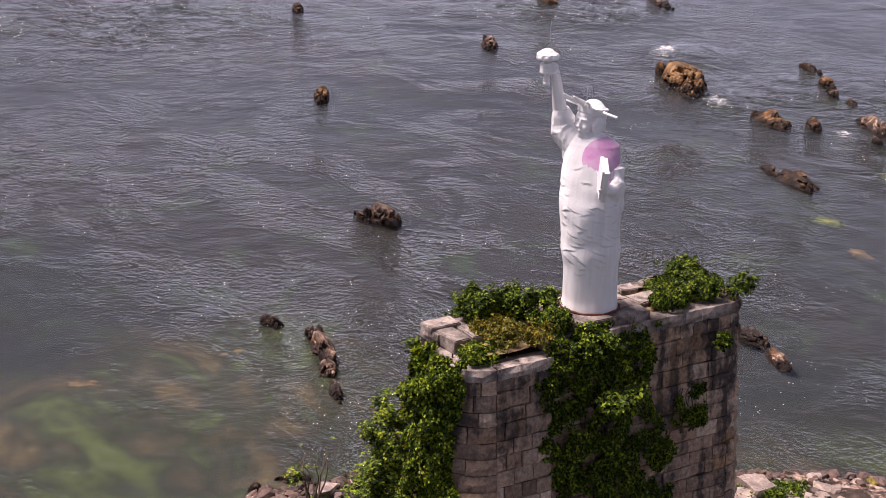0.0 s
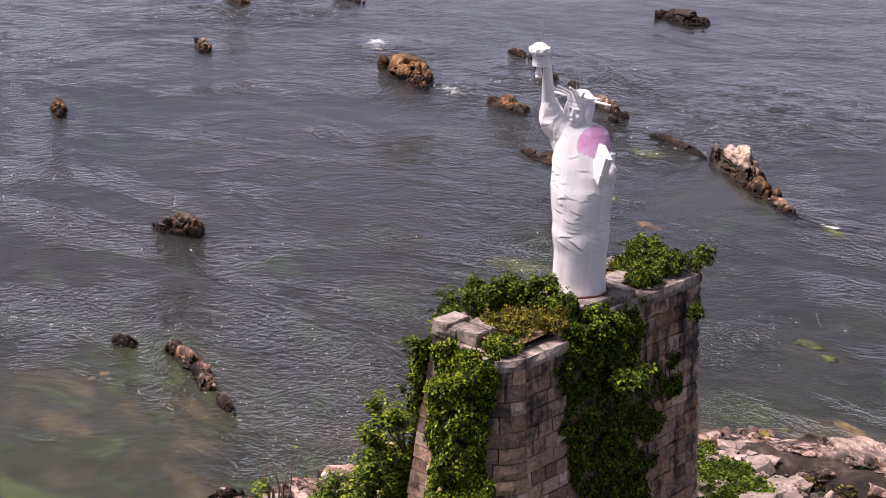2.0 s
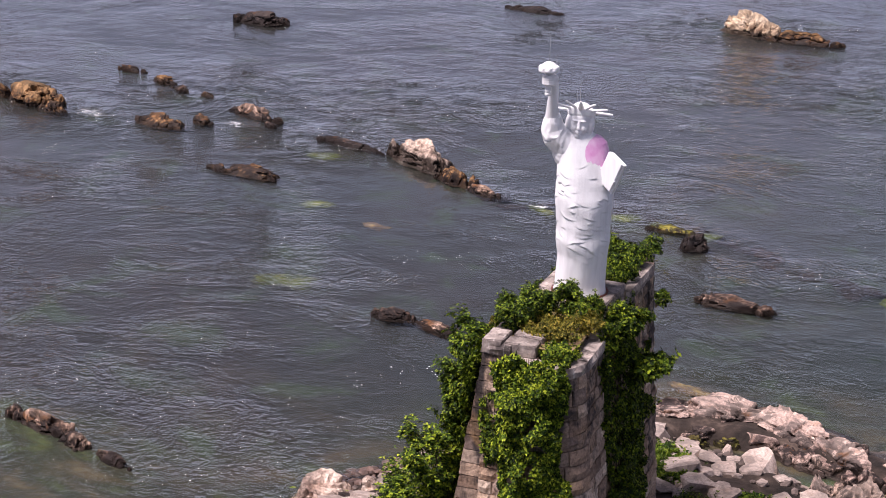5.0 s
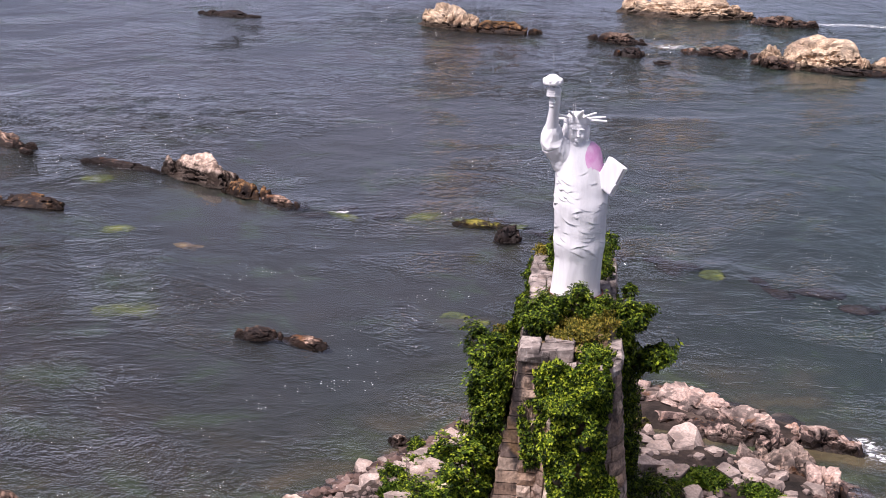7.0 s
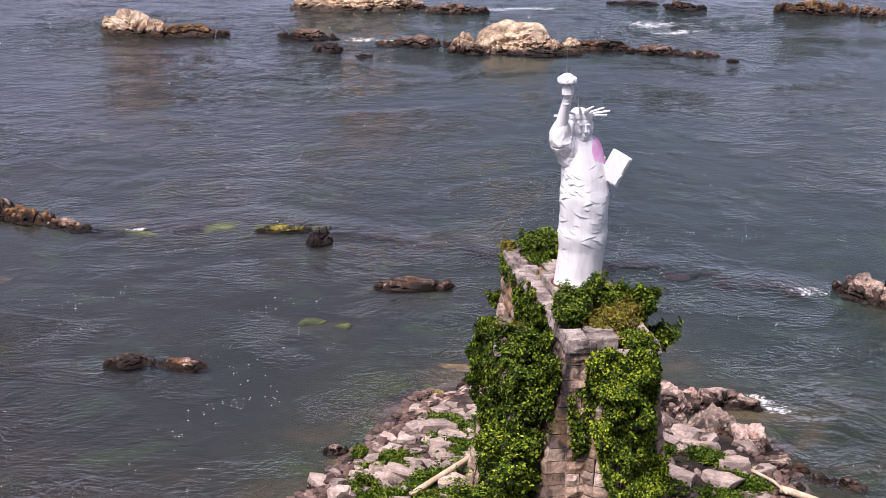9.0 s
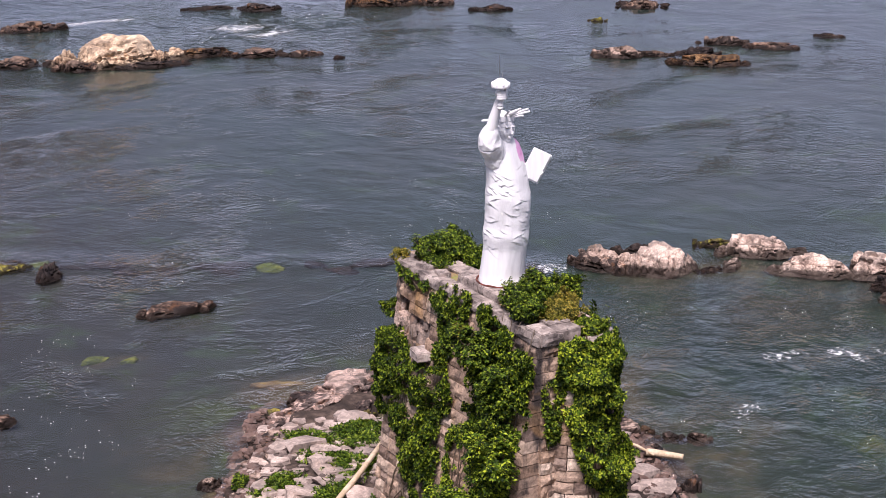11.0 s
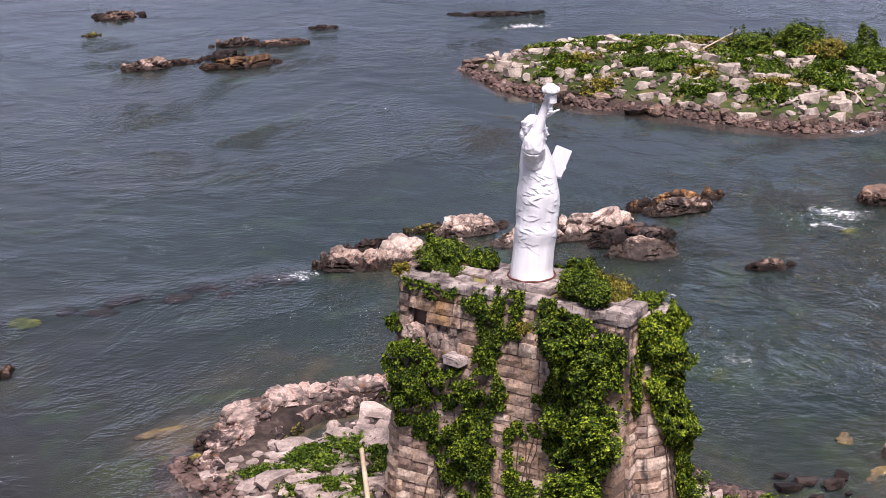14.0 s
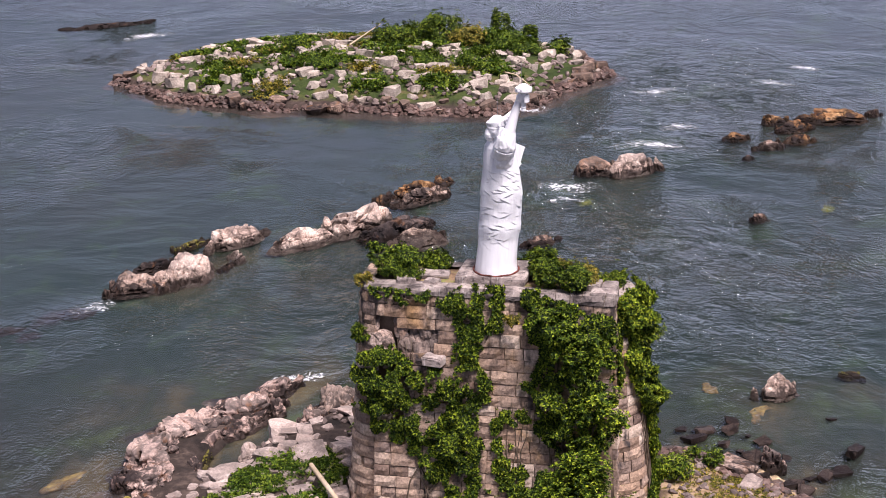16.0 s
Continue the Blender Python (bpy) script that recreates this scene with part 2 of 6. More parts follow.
def masonry_material(name, island):
    m, n, l, b = material(name, 0.88)
    v = coords(n, l)
    big = noise_node(n, l, v, 0.55, 4, 0.6, 0.6)
    fine = noise_node(n, l, v, 9.0, 6, 0.7)
    mid = noise_node(n, l, v, 2.2, 5, 0.6)
    if island:
        rnd = n.new("ShaderNodeNewGeometry").outputs["Random Per Island"]
    else:
        rnd = n.new("ShaderNodeObjectInfo").outputs["Random"]
    col = ramp(n, l, rnd, [(0.0, (0.15, 0.105, 0.085)), (0.2, (0.44, 0.30, 0.205)), (0.4, (0.23, 0.17, 0.14)), (0.6, (0.54, 0.385, 0.275)),
                           (0.8, (0.36, 0.26, 0.195)), (1.0, (0.68, 0.54, 0.42))])
    # black weathering from the old bridge deck down, in runs of its own
    streak = noise_node(n, l, coords(n, l, (1.3, 1.3, 0.22)), 1.1, 4, 0.6, 0.3)
    grime_shade = math_node(n, l, "ADD", math_node(n, l, "MULTIPLY", streak, 0.9), math_node(n, l, "MULTIPLY", mid, 0.45))
    high = math_node(n, l, "ADD", z_of(n, l), math_node(n, l, "MULTIPLY", math_node(n, l, "SUBTRACT", big, 0.5), 2.5))
    age = ramp(n, l, math_node(n, l, "MULTIPLY", high, 0.1), [(0.64, grey(0.0)), (0.76, grey(0.07)), (0.98, grey(0.10))])
    grime_shade = math_node(n, l, "ADD", grime_shade, age)
    # blacker towards the east, which also puts that side's shade into the colour
    side = n.new("ShaderNodeSeparateXYZ")
    l.new(v, side.inputs["Vector"])
    grime_shade = math_node(n, l, "ADD", grime_shade, math_node(n, l, "MULTIPLY", side.outputs["X"], 0.006))
    col = mix(n, l, ramp(n, l, grime_shade, [(0.71, grey(0.0)), (0.83, grey(0.9))]), col, (0.04, 0.036, 0.038))
    col = mix(n, l, ramp(n, l, big, [(0.56, grey(0.0)), (0.70, grey(0.6))]), col, (0.46, 0.27, 0.11))
    col = mix(n, l, 0.85, col, ramp(n, l, fine, [(0.3, grey(0.35)), (0.7, grey(1.4))]), "MULTIPLY")
    l.new(col, b.inputs["Base Color"])
    bump(n, l, b, mix(n, l, 0.5, fine, mid), 1.0, 0.08)
    return m


def coping_material():
    """Pale dressed stone with grey lichen and thin white drips."""
    m, n, l, b = material("pale_coping_stone", 0.88)
    v = coords(n, l)
    mid, fine = noise_node(n, l, v, 1.7, 5, 0.65, 0.5), noise_node(n, l, v, 9.0, 6, 0.7)
    col = ramp(n, l, mid, [(0.36, (0.11, 0.09, 0.083)), (0.52, (0.32, 0.265, 0.235)), (0.68, (0.52, 0.44, 0.385))])
    drip = noise_node(n, l, coords(n, l, (9, 9, 0.8)), 1.0, 3, 0.6)
    col = mix(n, l, ramp(n, l, drip, [(0.60, grey(0.0)), (0.70, grey(0.5))]), col, (0.66, 0.62, 0.58))
    lichen = noise_node(n, l, v, 3.5, 5, 0.7, 0.6)
    col = mix(n, l, ramp(n, l, lichen, [(0.57, grey(0.0)), (0.66, grey(0.8))]), col, (0.055, 0.047, 0.043))
    rnd = n.new("ShaderNodeObjectInfo").outputs["Random"]
    col = mix(n, l, 1.0, col, ramp(n, l, rnd, [(0.0, grey(0.7)), (1.0, grey(1.15))]), "MULTIPLY")
    col = mix(n, l, 0.7, col, ramp(n, l, fine, [(0.25, grey(0.5)), (0.75, grey(1.3))]), "MULTIPLY")
    l.new(col, b.inputs["Base Color"])
    bump(n, l, b, mix(n, l, 0.5, fine, lichen), 0.8, 0.04)
    return m


COPING = coping_material()
STONE = masonry_material("pier_stone", False)
STONE_ISLAND = masonry_material("pier_stone_joined", True)


def simple(name, stops, scale, rough=0.85, bump_s=0.5, bump_d=0.03, island=False, stretch=(1, 1, 1), obj=False):
    m, n, l, b = material(name, rough)
    v = coords(n, l, stretch, not obj)
    a = noise_node(n, l, v, scale, 5, 0.6, 0.2)
    f = noise_node(n, l, v, scale * 8, 4, 0.6)
    col = ramp(n, l, a, stops)
    col = mix(n, l, 0.5, col, ramp(n, l, f, [(0.25, grey(0.55)), (0.75, grey(1.25))]), "MULTIPLY")
    if island:
        r = n.new("ShaderNodeNewGeometry").outputs["Random Per Island"]
        col = mix(n, l, 1.0, col, ramp(n, l, r, [(0.0, grey(0.6)), (1.0, grey(1.3))]), "MULTIPLY")
    l.new(col, b.inputs["Base Color"])
    bump(n, l, b, f, bump_s, bump_d)
    return m


CORE = simple("rubble_core", [(0.3, (0.05, 0.036, 0.028)), (0.7, (0.20, 0.145, 0.105))], 1.2)
SOIL = simple("pier_top_soil", [(0.35, (0.10, 0.065, 0.04)), (0.5, (0.26, 0.17, 0.10)), (0.66, (0.20, 0.21, 0.06))], 1.4)
def shore_material():
    """Dark gravel between the stones, and a bank of tan sand at the southern end."""
    m, n, l, b = material("shore_gravel", 0.92)
    v = coords(n, l)
    a, f = noise_node(n, l, v, 0.8, 5, 0.6, 0.2), noise_node(n, l, v, 6.4, 5, 0.65)
    # gravel tones kept very dark to stand in for shade between the stones
    col = ramp(n, l, a, [(0.34, (0.015, 0.012, 0.010)), (0.54, (0.05, 0.036, 0.029)), (0.72, (0.15, 0.108, 0.085))])
    s = n.new("ShaderNodeSeparateXYZ")
    l.new(v, s.inputs["Vector"])
    south = math_node(n, l, "SUBTRACT", math_node(n, l, "MULTIPLY", a, 3.0), s.outputs["Y"])
    sand = ramp(n, l, math_node(n, l, "MULTIPLY", south, 0.1), [(0.72, grey(0.0)), (0.85, grey(1.0))])
    tan = ramp(n, l, a, [(0.35, (0.22, 0.14, 0.08)), (0.65, (0.42, 0.30, 0.18))])
    col = mix(n, l, sand, col, tan)
    col = mix(n, l, 0.55, col, ramp(n, l, f, [(0.25, grey(0.5)), (0.75, grey(1.3))]), "MULTIPLY")
    l.new(col, b.inputs["Base Color"])
    bump(n, l, b, f, 0.8, 0.08)
    return m


SHORE = shore_material()
PEBBLE = simple("shore_pebbles", [(0.3, (0.06, 0.045, 0.04)), (0.7, (0.34, 0.26, 0.225))], 1.0, island=True)
PEBBLE_DARK = simple("waterline_stones", [(0.3, (0.05, 0.032, 0.026)), (0.7, (0.20, 0.13, 0.105))], 1.0, 0.5, island=True)


def turf_material():
    """Turf on the island's back, gravel towards its waterline."""
    m, n, l, b = material("island_turf_and_gravel", 0.9)
    v = coords(n, l)
    a, f = noise_node(n, l, v, 0.5, 5, 0.6, 0.3), noise_node(n, l, v, 4.0, 4, 0.6)
    green = ramp(n, l, a, [(0.35, (0.026, 0.042, 0.010)), (0.55, (0.055, 0.075, 0.018)), (0.7, (0.15, 0.115, 0.05))])
    stony = ramp(n, l, a, [(0.35, (0.025, 0.018, 0.014)), (0.65, (0.085, 0.06, 0.048))])
    high = ramp(n, l, math_node(n, l, "ADD", z_of(n, l), math_node(n, l, "MULTIPLY", a, 0.6)), [(0.75, grey(0.0)), (1.0, grey(1.0))])
    col = mix(n, l, high, stony, green)
    col = mix(n, l, 0.6, col, ramp(n, l, f, [(0.25, grey(0.5)), (0.75, grey(1.3))]), "MULTIPLY")
    l.new(col, b.inputs["Base Color"])
    bump(n, l, b, f, 1.0, 0.15)
    return m


TURF = turf_material()
BARK = simple("vine_bark", [(0.3, (0.06, 0.045, 0.03)), (0.7, (0.16, 0.12, 0.085))], 3.0)
DRIFTWOOD = simple("driftwood", [(0.35, (0.40, 0.29, 0.18)), (0.65, (0.62, 0.50, 0.36))], 2.0, 0.75, 0.4, 0.02, False, (1, 1, 0.3), True)
STEEL = material("rod_steel", 0.35, 0.9)[0]
STEEL.node_tree.nodes["Principled BSDF"].inputs["Base Color"].default_value = (0.35, 0.35, 0.36, 1)
RUST = simple("rusty_chain", [(0.35, (0.07, 0.025, 0.018)), (0.65, (0.20, 0.06, 0.045))], 6.0, 0.8)
BRICK_RED = simple("iron_pin", [(0.35, (0.05, 0.03, 0.025)), (0.65, (0.12, 0.07, 0.05))], 6.0, 0.7)


def leaf_material(name, dark, mid, light):
    m, n, l, b = material(name, 0.55, 0.0, 0.14)
    rnd = n.new("ShaderNodeNewGeometry").outputs["Random Per Island"]
    # leaf tone at random; the near-black end stands in for shaded gaps
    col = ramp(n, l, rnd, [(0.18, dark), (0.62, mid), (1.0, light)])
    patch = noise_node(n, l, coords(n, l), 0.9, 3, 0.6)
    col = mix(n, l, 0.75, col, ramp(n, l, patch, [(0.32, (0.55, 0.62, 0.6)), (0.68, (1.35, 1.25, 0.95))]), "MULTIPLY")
    l.new(col, b.inputs["Base Color"])
    tr = n.new("ShaderNodeBsdfTranslucent")
    l.new(mix(n, l, 1.0, col, (1.3, 1.35, 0.5), "MULTIPLY"), tr.inputs["Color"])
    ms = n.new("ShaderNodeMixShader")
    ms.inputs["Fac"].default_value = 0.14
    l.new(b.outputs["BSDF"], ms.inputs[1])
    l.new(tr.outputs["BSDF"], ms.inputs[2])
    l.new(ms.outputs["Shader"], n["Material Output"].inputs["Surface"])
    return m


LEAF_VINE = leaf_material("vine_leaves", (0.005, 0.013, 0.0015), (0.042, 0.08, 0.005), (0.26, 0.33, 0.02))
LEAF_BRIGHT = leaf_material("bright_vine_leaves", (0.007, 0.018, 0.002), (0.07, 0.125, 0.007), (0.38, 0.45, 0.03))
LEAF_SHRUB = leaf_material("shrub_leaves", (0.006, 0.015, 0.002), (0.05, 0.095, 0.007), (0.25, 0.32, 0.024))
LEAF_DRY = leaf_material("weed_leaves", (0.04, 0.045, 0.008), (0.17, 0.16, 0.022), (0.4, 0.3, 0.06))
LEAF_GRASS = leaf_material("shore_grass", (0.014, 0.032, 0.003), (0.062, 0.115, 0.009), (0.21, 0.27, 0.028))


def statue_material():
    m, n, l, b = material("white_painted_plaster", 0.55)
    vo = coords(n, l, (1, 1, 1), False)
    fine = noise_node(n, l, vo, 14.0, 5, 0.6)
    runs = noise_node(n, l, coords(n, l, (3, 3, 0.35), False), 1.6, 4, 0.6)
    col = ramp(n, l, runs, [(0.3, (0.78, 0.77, 0.77)), (0.6, (0.88, 0.87, 0.87))])
    # the pink bodice on the left breast
    s = n.new("ShaderNodeSeparateXYZ")
    l.new(coords(n, l, (-1, 1, 1), False), s.inputs["Vector"])
    edge = math_node(n, l, "MULTIPLY", math_node(n, l, "SUBTRACT", noise_node(n, l, vo, 4.0, 4), 0.5), 0.3)

    def band(sock, lo, hi):
        a = math_node(n, l, "GREATER_THAN", math_node(n, l, "ADD", sock, edge), lo)
        c = math_node(n, l, "LESS_THAN", math_node(n, l, "ADD", sock, edge), hi)
        return math_node(n, l, "MULTIPLY", a, c)
    ex = math_node(n, l, "POWER", math_node(n, l, "MULTIPLY", math_node(n, l, "SUBTRACT", s.outputs["X"], 0.24), 2.0), 2.0)
    ez = math_node(n, l, "POWER", math_node(n, l, "MULTIPLY", math_node(n, l, "SUBTRACT", s.outputs["Z"], 4.55), 2.05), 2.0)
    pink = math_node(n, l, "LESS_THAN", math_node(n, l, "ADD", math_node(n, l, "ADD", ex, ez), edge), 1.0)
    pink = math_node(n, l, "MULTIPLY", pink, band(s.outputs["Y"], 0.05, 0.72))
    drip = math_node(n, l, "MULTIPLY", band(s.outputs["X"], 0.40, 0.56), band(s.outputs["Z"], 3.7, 4.3))
    drip = math_node(n, l, "MULTIPLY", drip, band(s.outputs["Y"], 0.05, 0.72))
    pk = ramp(n, l, noise_node(n, l, vo, 2.6, 4), [(0.3, (0.66, 0.22, 0.52)), (0.7, (0.80, 0.52, 0.72))])
    col = mix(n, l, math_node(n, l, "MULTIPLY", math_node(n, l, "MAXIMUM", pink, drip), 0.9), col, pk)
    l.new(col, b.inputs["Base Color"])
    bump(n, l, b, fine, 0.25, 0.02)
    return m


STATUE = statue_material()


def water_material():
    m, n, l, b = material("river_water", 0.06, 0.0, 0.5)
    v = coords(n, l, (1.0, 1.0, 0.0))
    flow = coords(n, l, (0.05, 0.035, 0.0))
    calm = noise_node(n, l, flow, 1.0, 4, 0.6, 0.8)
    ripple = noise_node(n, l, v, 2.6, 3, 0.6, 0.2)
    chop = noise_node(n, l, v, 0.65, 3, 0.5, 0.6)
    amp = ramp(n, l, calm, [(0.42, grey(0.12)), (0.58, grey(1.1))])
    # sharp-backed wavelets, in gusts
    stroke = noise_node(n, l, v, 1.5, 3, 0.6, 0.3)
    stroke = math_node(n, l, "ABSOLUTE", math_node(n, l, "SUBTRACT", stroke, 0.5))
    stroke = ramp(n, l, stroke, [(0.0, grey(1.0)), (0.16, grey(0.0))])
    gust = ramp(n, l, noise_node(n, l, coords(n, l, (0.6, 1.0, 0.0)), 0.13, 5, 0.65, 0.8), [(0.47, grey(0.04)), (0.60, grey(1.0))])
    churn = n.new("ShaderNodeAttribute")
    churn.attribute_name = "churn"
    churn = churn.outputs["Fac"]
    rough_a = n.new("ShaderNodeAttribute")
    rough_a.attribute_name = "rough"
    rough_a = rough_a.outputs["Fac"]
    h = math_node(n, l, "ADD", math_node(n, l, "MULTIPLY", ripple, 0.036), math_node(n, l, "MULTIPLY", chop, 0.05))
    h = math_node(n, l, "ADD", h, math_node(n, l, "MULTIPLY", math_node(n, l, "MULTIPLY", stroke, gust), 0.085))
    h = math_node(n, l, "MULTIPLY", h, math_node(n, l, "ADD", amp, math_node(n, l, "MULTIPLY", rough_a, 2.6)))
    swell = noise_node(n, l, coords(n, l, (0.4, 0.26, 0.0)), 1.0, 3, 0.5, 1.0)
    h = math_node(n, l, "ADD", h, math_node(n, l, "MULTIPLY", swell, math_node(n, l, "ADD", 0.05, math_node(n, l, "MULTIPLY", rough_a, 0.4))))
    bump(n, l, b, h, 1.0, 1.0)
    b.inputs["Base Color"].default_value = (0.70, 0.78, 0.80, 1)
    b.inputs["Transmission Weight"].default_value = 1.0
    b.inputs["IOR"].default_value = 1.33
    l.new(ramp(n, l, calm, [(0.35, grey(0.05)), (0.65, grey(0.03))]), b.inputs["Roughness"])
    # broken foam where the water tumbles over the rocks
    lace = noise_node(n, l, v, 2.3, 6, 0.7, 1.4)
    cover = math_node(n, l, "ADD", math_node(n, l, "MULTIPLY", churn, 0.40), math_node(n, l, "MULTIPLY", math_node(n, l, "SUBTRACT", lace, 0.5), 2.4))
    cover = math_node(n, l, "MULTIPLY", cover, ramp(n, l, churn, [(0.10, grey(0.0)), (0.32, grey(1.0))]))
    white = n.new("ShaderNodeBsdfDiffuse")
    white.inputs["Color"].default_value = (0.8, 0.82, 0.83, 1)
    ms = n.new("ShaderNodeMixShader")
    l.new(ramp(n, l, cover, [(0.27, grey(0.0)), (0.52, grey(0.88))]), ms.inputs["Fac"])
    l.new(b.outputs["BSDF"], ms.inputs[1])
    l.new(white.outputs["BSDF"], ms.inputs[2])
    l.new(ms.outputs["Shader"], n["Material Output"].inputs["Surface"])
    return m


WATER = water_material()


def bed_material():
    m, n, l, b = material("river_bed", 0.9)
    v = coords(n, l)
    big = noise_node(n, l, v, 0.045, 5, 0.6, 0.5)
    mid = noise_node(n, l, v, 0.35, 5, 0.6, 0.5)
    fine = noise_node(n, l, v, 3.0, 4, 0.6)
    col = ramp(n, l, mid, [(0.36, (0.009, 0.010, 0.009)), (0.55, (0.017, 0.015, 0.012)), (0.70, (0.038, 0.030, 0.019))])
    deep = ramp(n, l, big, [(0.4, grey(0.0)), (0.6, grey(1.0))])
    col = mix(n, l, deep, (0.010, 0.017, 0.016), col)
    # the main channel runs deep and green, the western shallows over brown silt
    chan = n.new("ShaderNodeSeparateXYZ")
    l.new(v, chan.inputs["Vector"])
    east = math_node(n, l, "ADD", math_node(n, l, "MULTIPLY", chan.outputs["X"], 0.02), math_node(n, l, "MULTIPLY", big, 0.8))
    col = mix(n, l, ramp(n, l, east, [(0.30, grey(0.0)), (0.70, grey(1.0))]), mix(n, l, 0.5, col, (0.020, 0.016, 0.0145)), mix(n, l, 0.5, col, (0.010, 0.022, 0.017)))
    weed = ramp(n, l, noise_node(n, l, v, 0.28, 5, 0.65, 0.8), [(0.55, grey(0.0)), (0.66, grey(0.75))])
    col = mix(n, l, weed, col, mix(n, l, 0.6, col, (0.036, 0.060, 0.024)))
    # shallows: stones with brown silt and green growth
    z = z_of(n, l)
    shallow = ramp(n, l, math_node(n, l, "ADD", z, 1.0), [(0.05, grey(0.0)), (0.8, grey(1.0))])
    kind = noise_node(n, l, coords(n, l, (0.8, 1.3, 1.0)), 0.24, 6, 0.65, 0.8)
    growth = ramp(n, l, kind, [(0.38, (0.078, 0.058, 0.029)), (0.46, (0.038, 0.033, 0.019)), (0.53, (0.020, 0.022, 0.013)), (0.61, (0.042, 0.052, 0.019)), (0.72, (0.06, 0.072, 0.022))])
    col = mix(n, l, shallow, col, growth)
    col = mix(n, l, 0.6, col, ramp(n, l, fine, [(0.3, grey(0.5)), (0.7, grey(1.3))]), "MULTIPLY")
    l.new(col, b.inputs["Base Color"])
    return m


BED = bed_material()
FOAM = simple("river_foam", [(0.3, (0.72, 0.74, 0.76)), (0.7, (0.86, 0.87, 0.88))], 4.0, 0.6)

# ---------- shapes of the ground ----------
SHOAL = [(10, 5), (10.8, 11.7), (8.2, 14.3), (4.2, 16.4), (0.8, 16.2), (-2.3, 15.0), (-4.9, 11.5), (-7.9, 7.7), (-9.5, 5.0),
         (-11, 1), (-12, -4), (-9, -12), (0, -15), (4, -11.5), (6.7, -7.6), (7, -4), (8, 0)]
ISLE = [(68, 45), (63.5, 39), (61.3, 30), (61.9, 20), (62.2, 13), (65, 9.8), (70, 8.6), (77, 5.5), (83, 8.5), (87, 15),
        (88, 24), (86, 33), (81, 40), (74, 44)]


def inside(poly, x, y):
    """Distance to the outline: positive inside, negative outside."""
    x, y = np.asarray(x, float), np.asarray(y, float)
    odd = np.zeros(x.shape, bool)
    best = np.full(x.shape, 1e9)
    for (ax, ay), (bx, by) in zip(poly, poly[1:] + poly[:1]):
        if ay != by:
            cut = ((ay > y) != (by > y)) & (x < (bx - ax) * (y - ay) / (by - ay) + ax)
            odd ^= cut
        t = np.clip(((x - ax) * (bx - ax) + (y - ay) * (by - ay)) / ((bx - ax) ** 2 + (by - ay) ** 2), 0, 1)
        best = np.minimum(best, np.hypot(x - ax - t * (bx - ax), y - ay - t * (by - ay)))
    return np.where(odd, best, -best)


def flat(x, y, s):
    return np.stack([np.ravel(x) * s, np.ravel(y) * s, np.zeros(np.size(x)) + 3.1], 1)


def shoal_height(x, y):
    d = inside(SHOAL, x, y) + 0.7 * fbm(flat(x, y, 0.45)).reshape(np.shape(x))
    z = np.where(d > 0, 1.0 * (1 - np.exp(-d / 2.6)), 0.35 * d)
    z = z + 0.16 * fbm(flat(x, y, 0.9)).reshape(np.shape(x))
    for px, py, r in ((1.7, 12.1, 0.9), (2.9, 12.2, 0.9), (4.3, 11.9, 1.0), (5.6, 11.3, 1.0), (7.0, 10.8, 1.1), (8.5, 10.6, 1.2), (10.2, 10.6, 1.3)):
        z = z - 1.6 * np.exp(-((x - px) ** 2 + (y - py) ** 2) / r ** 2)
    return z


def isle_height(x, y):
    d = inside(ISLE, x, y) + 0.9 * fbm(flat(x, y, 0.3)).reshape(np.shape(x))
    z = np.where(d > 0, 1.7 * (1 - np.exp(-d / 3.4)), 1.1 * d)
    return z + 0.2 * fbm(flat(x, y, 0.5)).reshape(np.shape(x))


def grid(xs, ys):
    gx, gy = np.meshgrid(xs, ys, indexing="ij")
    nx, ny = gx.shape
    i = np.arange(nx * ny).reshape(nx, ny)
    f = np.stack([i[:-1, :-1].ravel(), i[1:, :-1].ravel(), i[1:, 1:].ravel(), i[:-1, 1:].ravel()], 1)
    return gx, gy, f


def mound(name, label, category, poly, height, step, pad, mat):
    p = np.array(poly)
    gx, gy, f = grid(np.arange(p[:, 0].min() - pad, p[:, 0].max() + pad, step), np.arange(p[:, 1].min() - pad, p[:, 1].max() + pad, step))
    z = np.maximum(height(gx, gy), -1.6)
    keep = (z.ravel()[f] > -1.5).any(1)
    v = np.stack([gx.ravel(), gy.ravel(), z.ravel()], 1)
    return thing(name, label, category, "", "structure", mesh_of(name, v, f[keep], mat, True))


mound("shoal_ground", "pinkish grey gravel shoal round the foot of the pier", "ground", SHOAL, shoal_height, 0.3, 5, SHORE)
mound("island_ground", "low grassy river island with a stony shore", "ground", ISLE, isle_height, 0.6, 5, TURF)

# ---------- water ----------
RAPIDS = [(-92, 24, 14), (-80, 58, 9), (-30, 62, 8), (-5, 80, 9), (25, 7, 9), (19, 2, 7), (22, -4, 8), (12, 5, 5), (34, -2, 7), (10, 99, 12), (36, 97, 12), (-14, 102, 10), (-44, 58, 8), (80, 0, 9), (44, 4, 5), (58, -1, 7), (74, -4, 8), (14, 10, 4), (65, 9, 4), (35, 95, 9), (-61, 56, 4),
          (-49, 49, 4), (-31, 49, 5), (8, 92, 5)]
LEDGE = [(-18, 42.5), (-13, 41), (-8, 43), (-3, 39.5), (2.5, 35.8), (8, 33), (14, 29.5), (19, 25.5)]


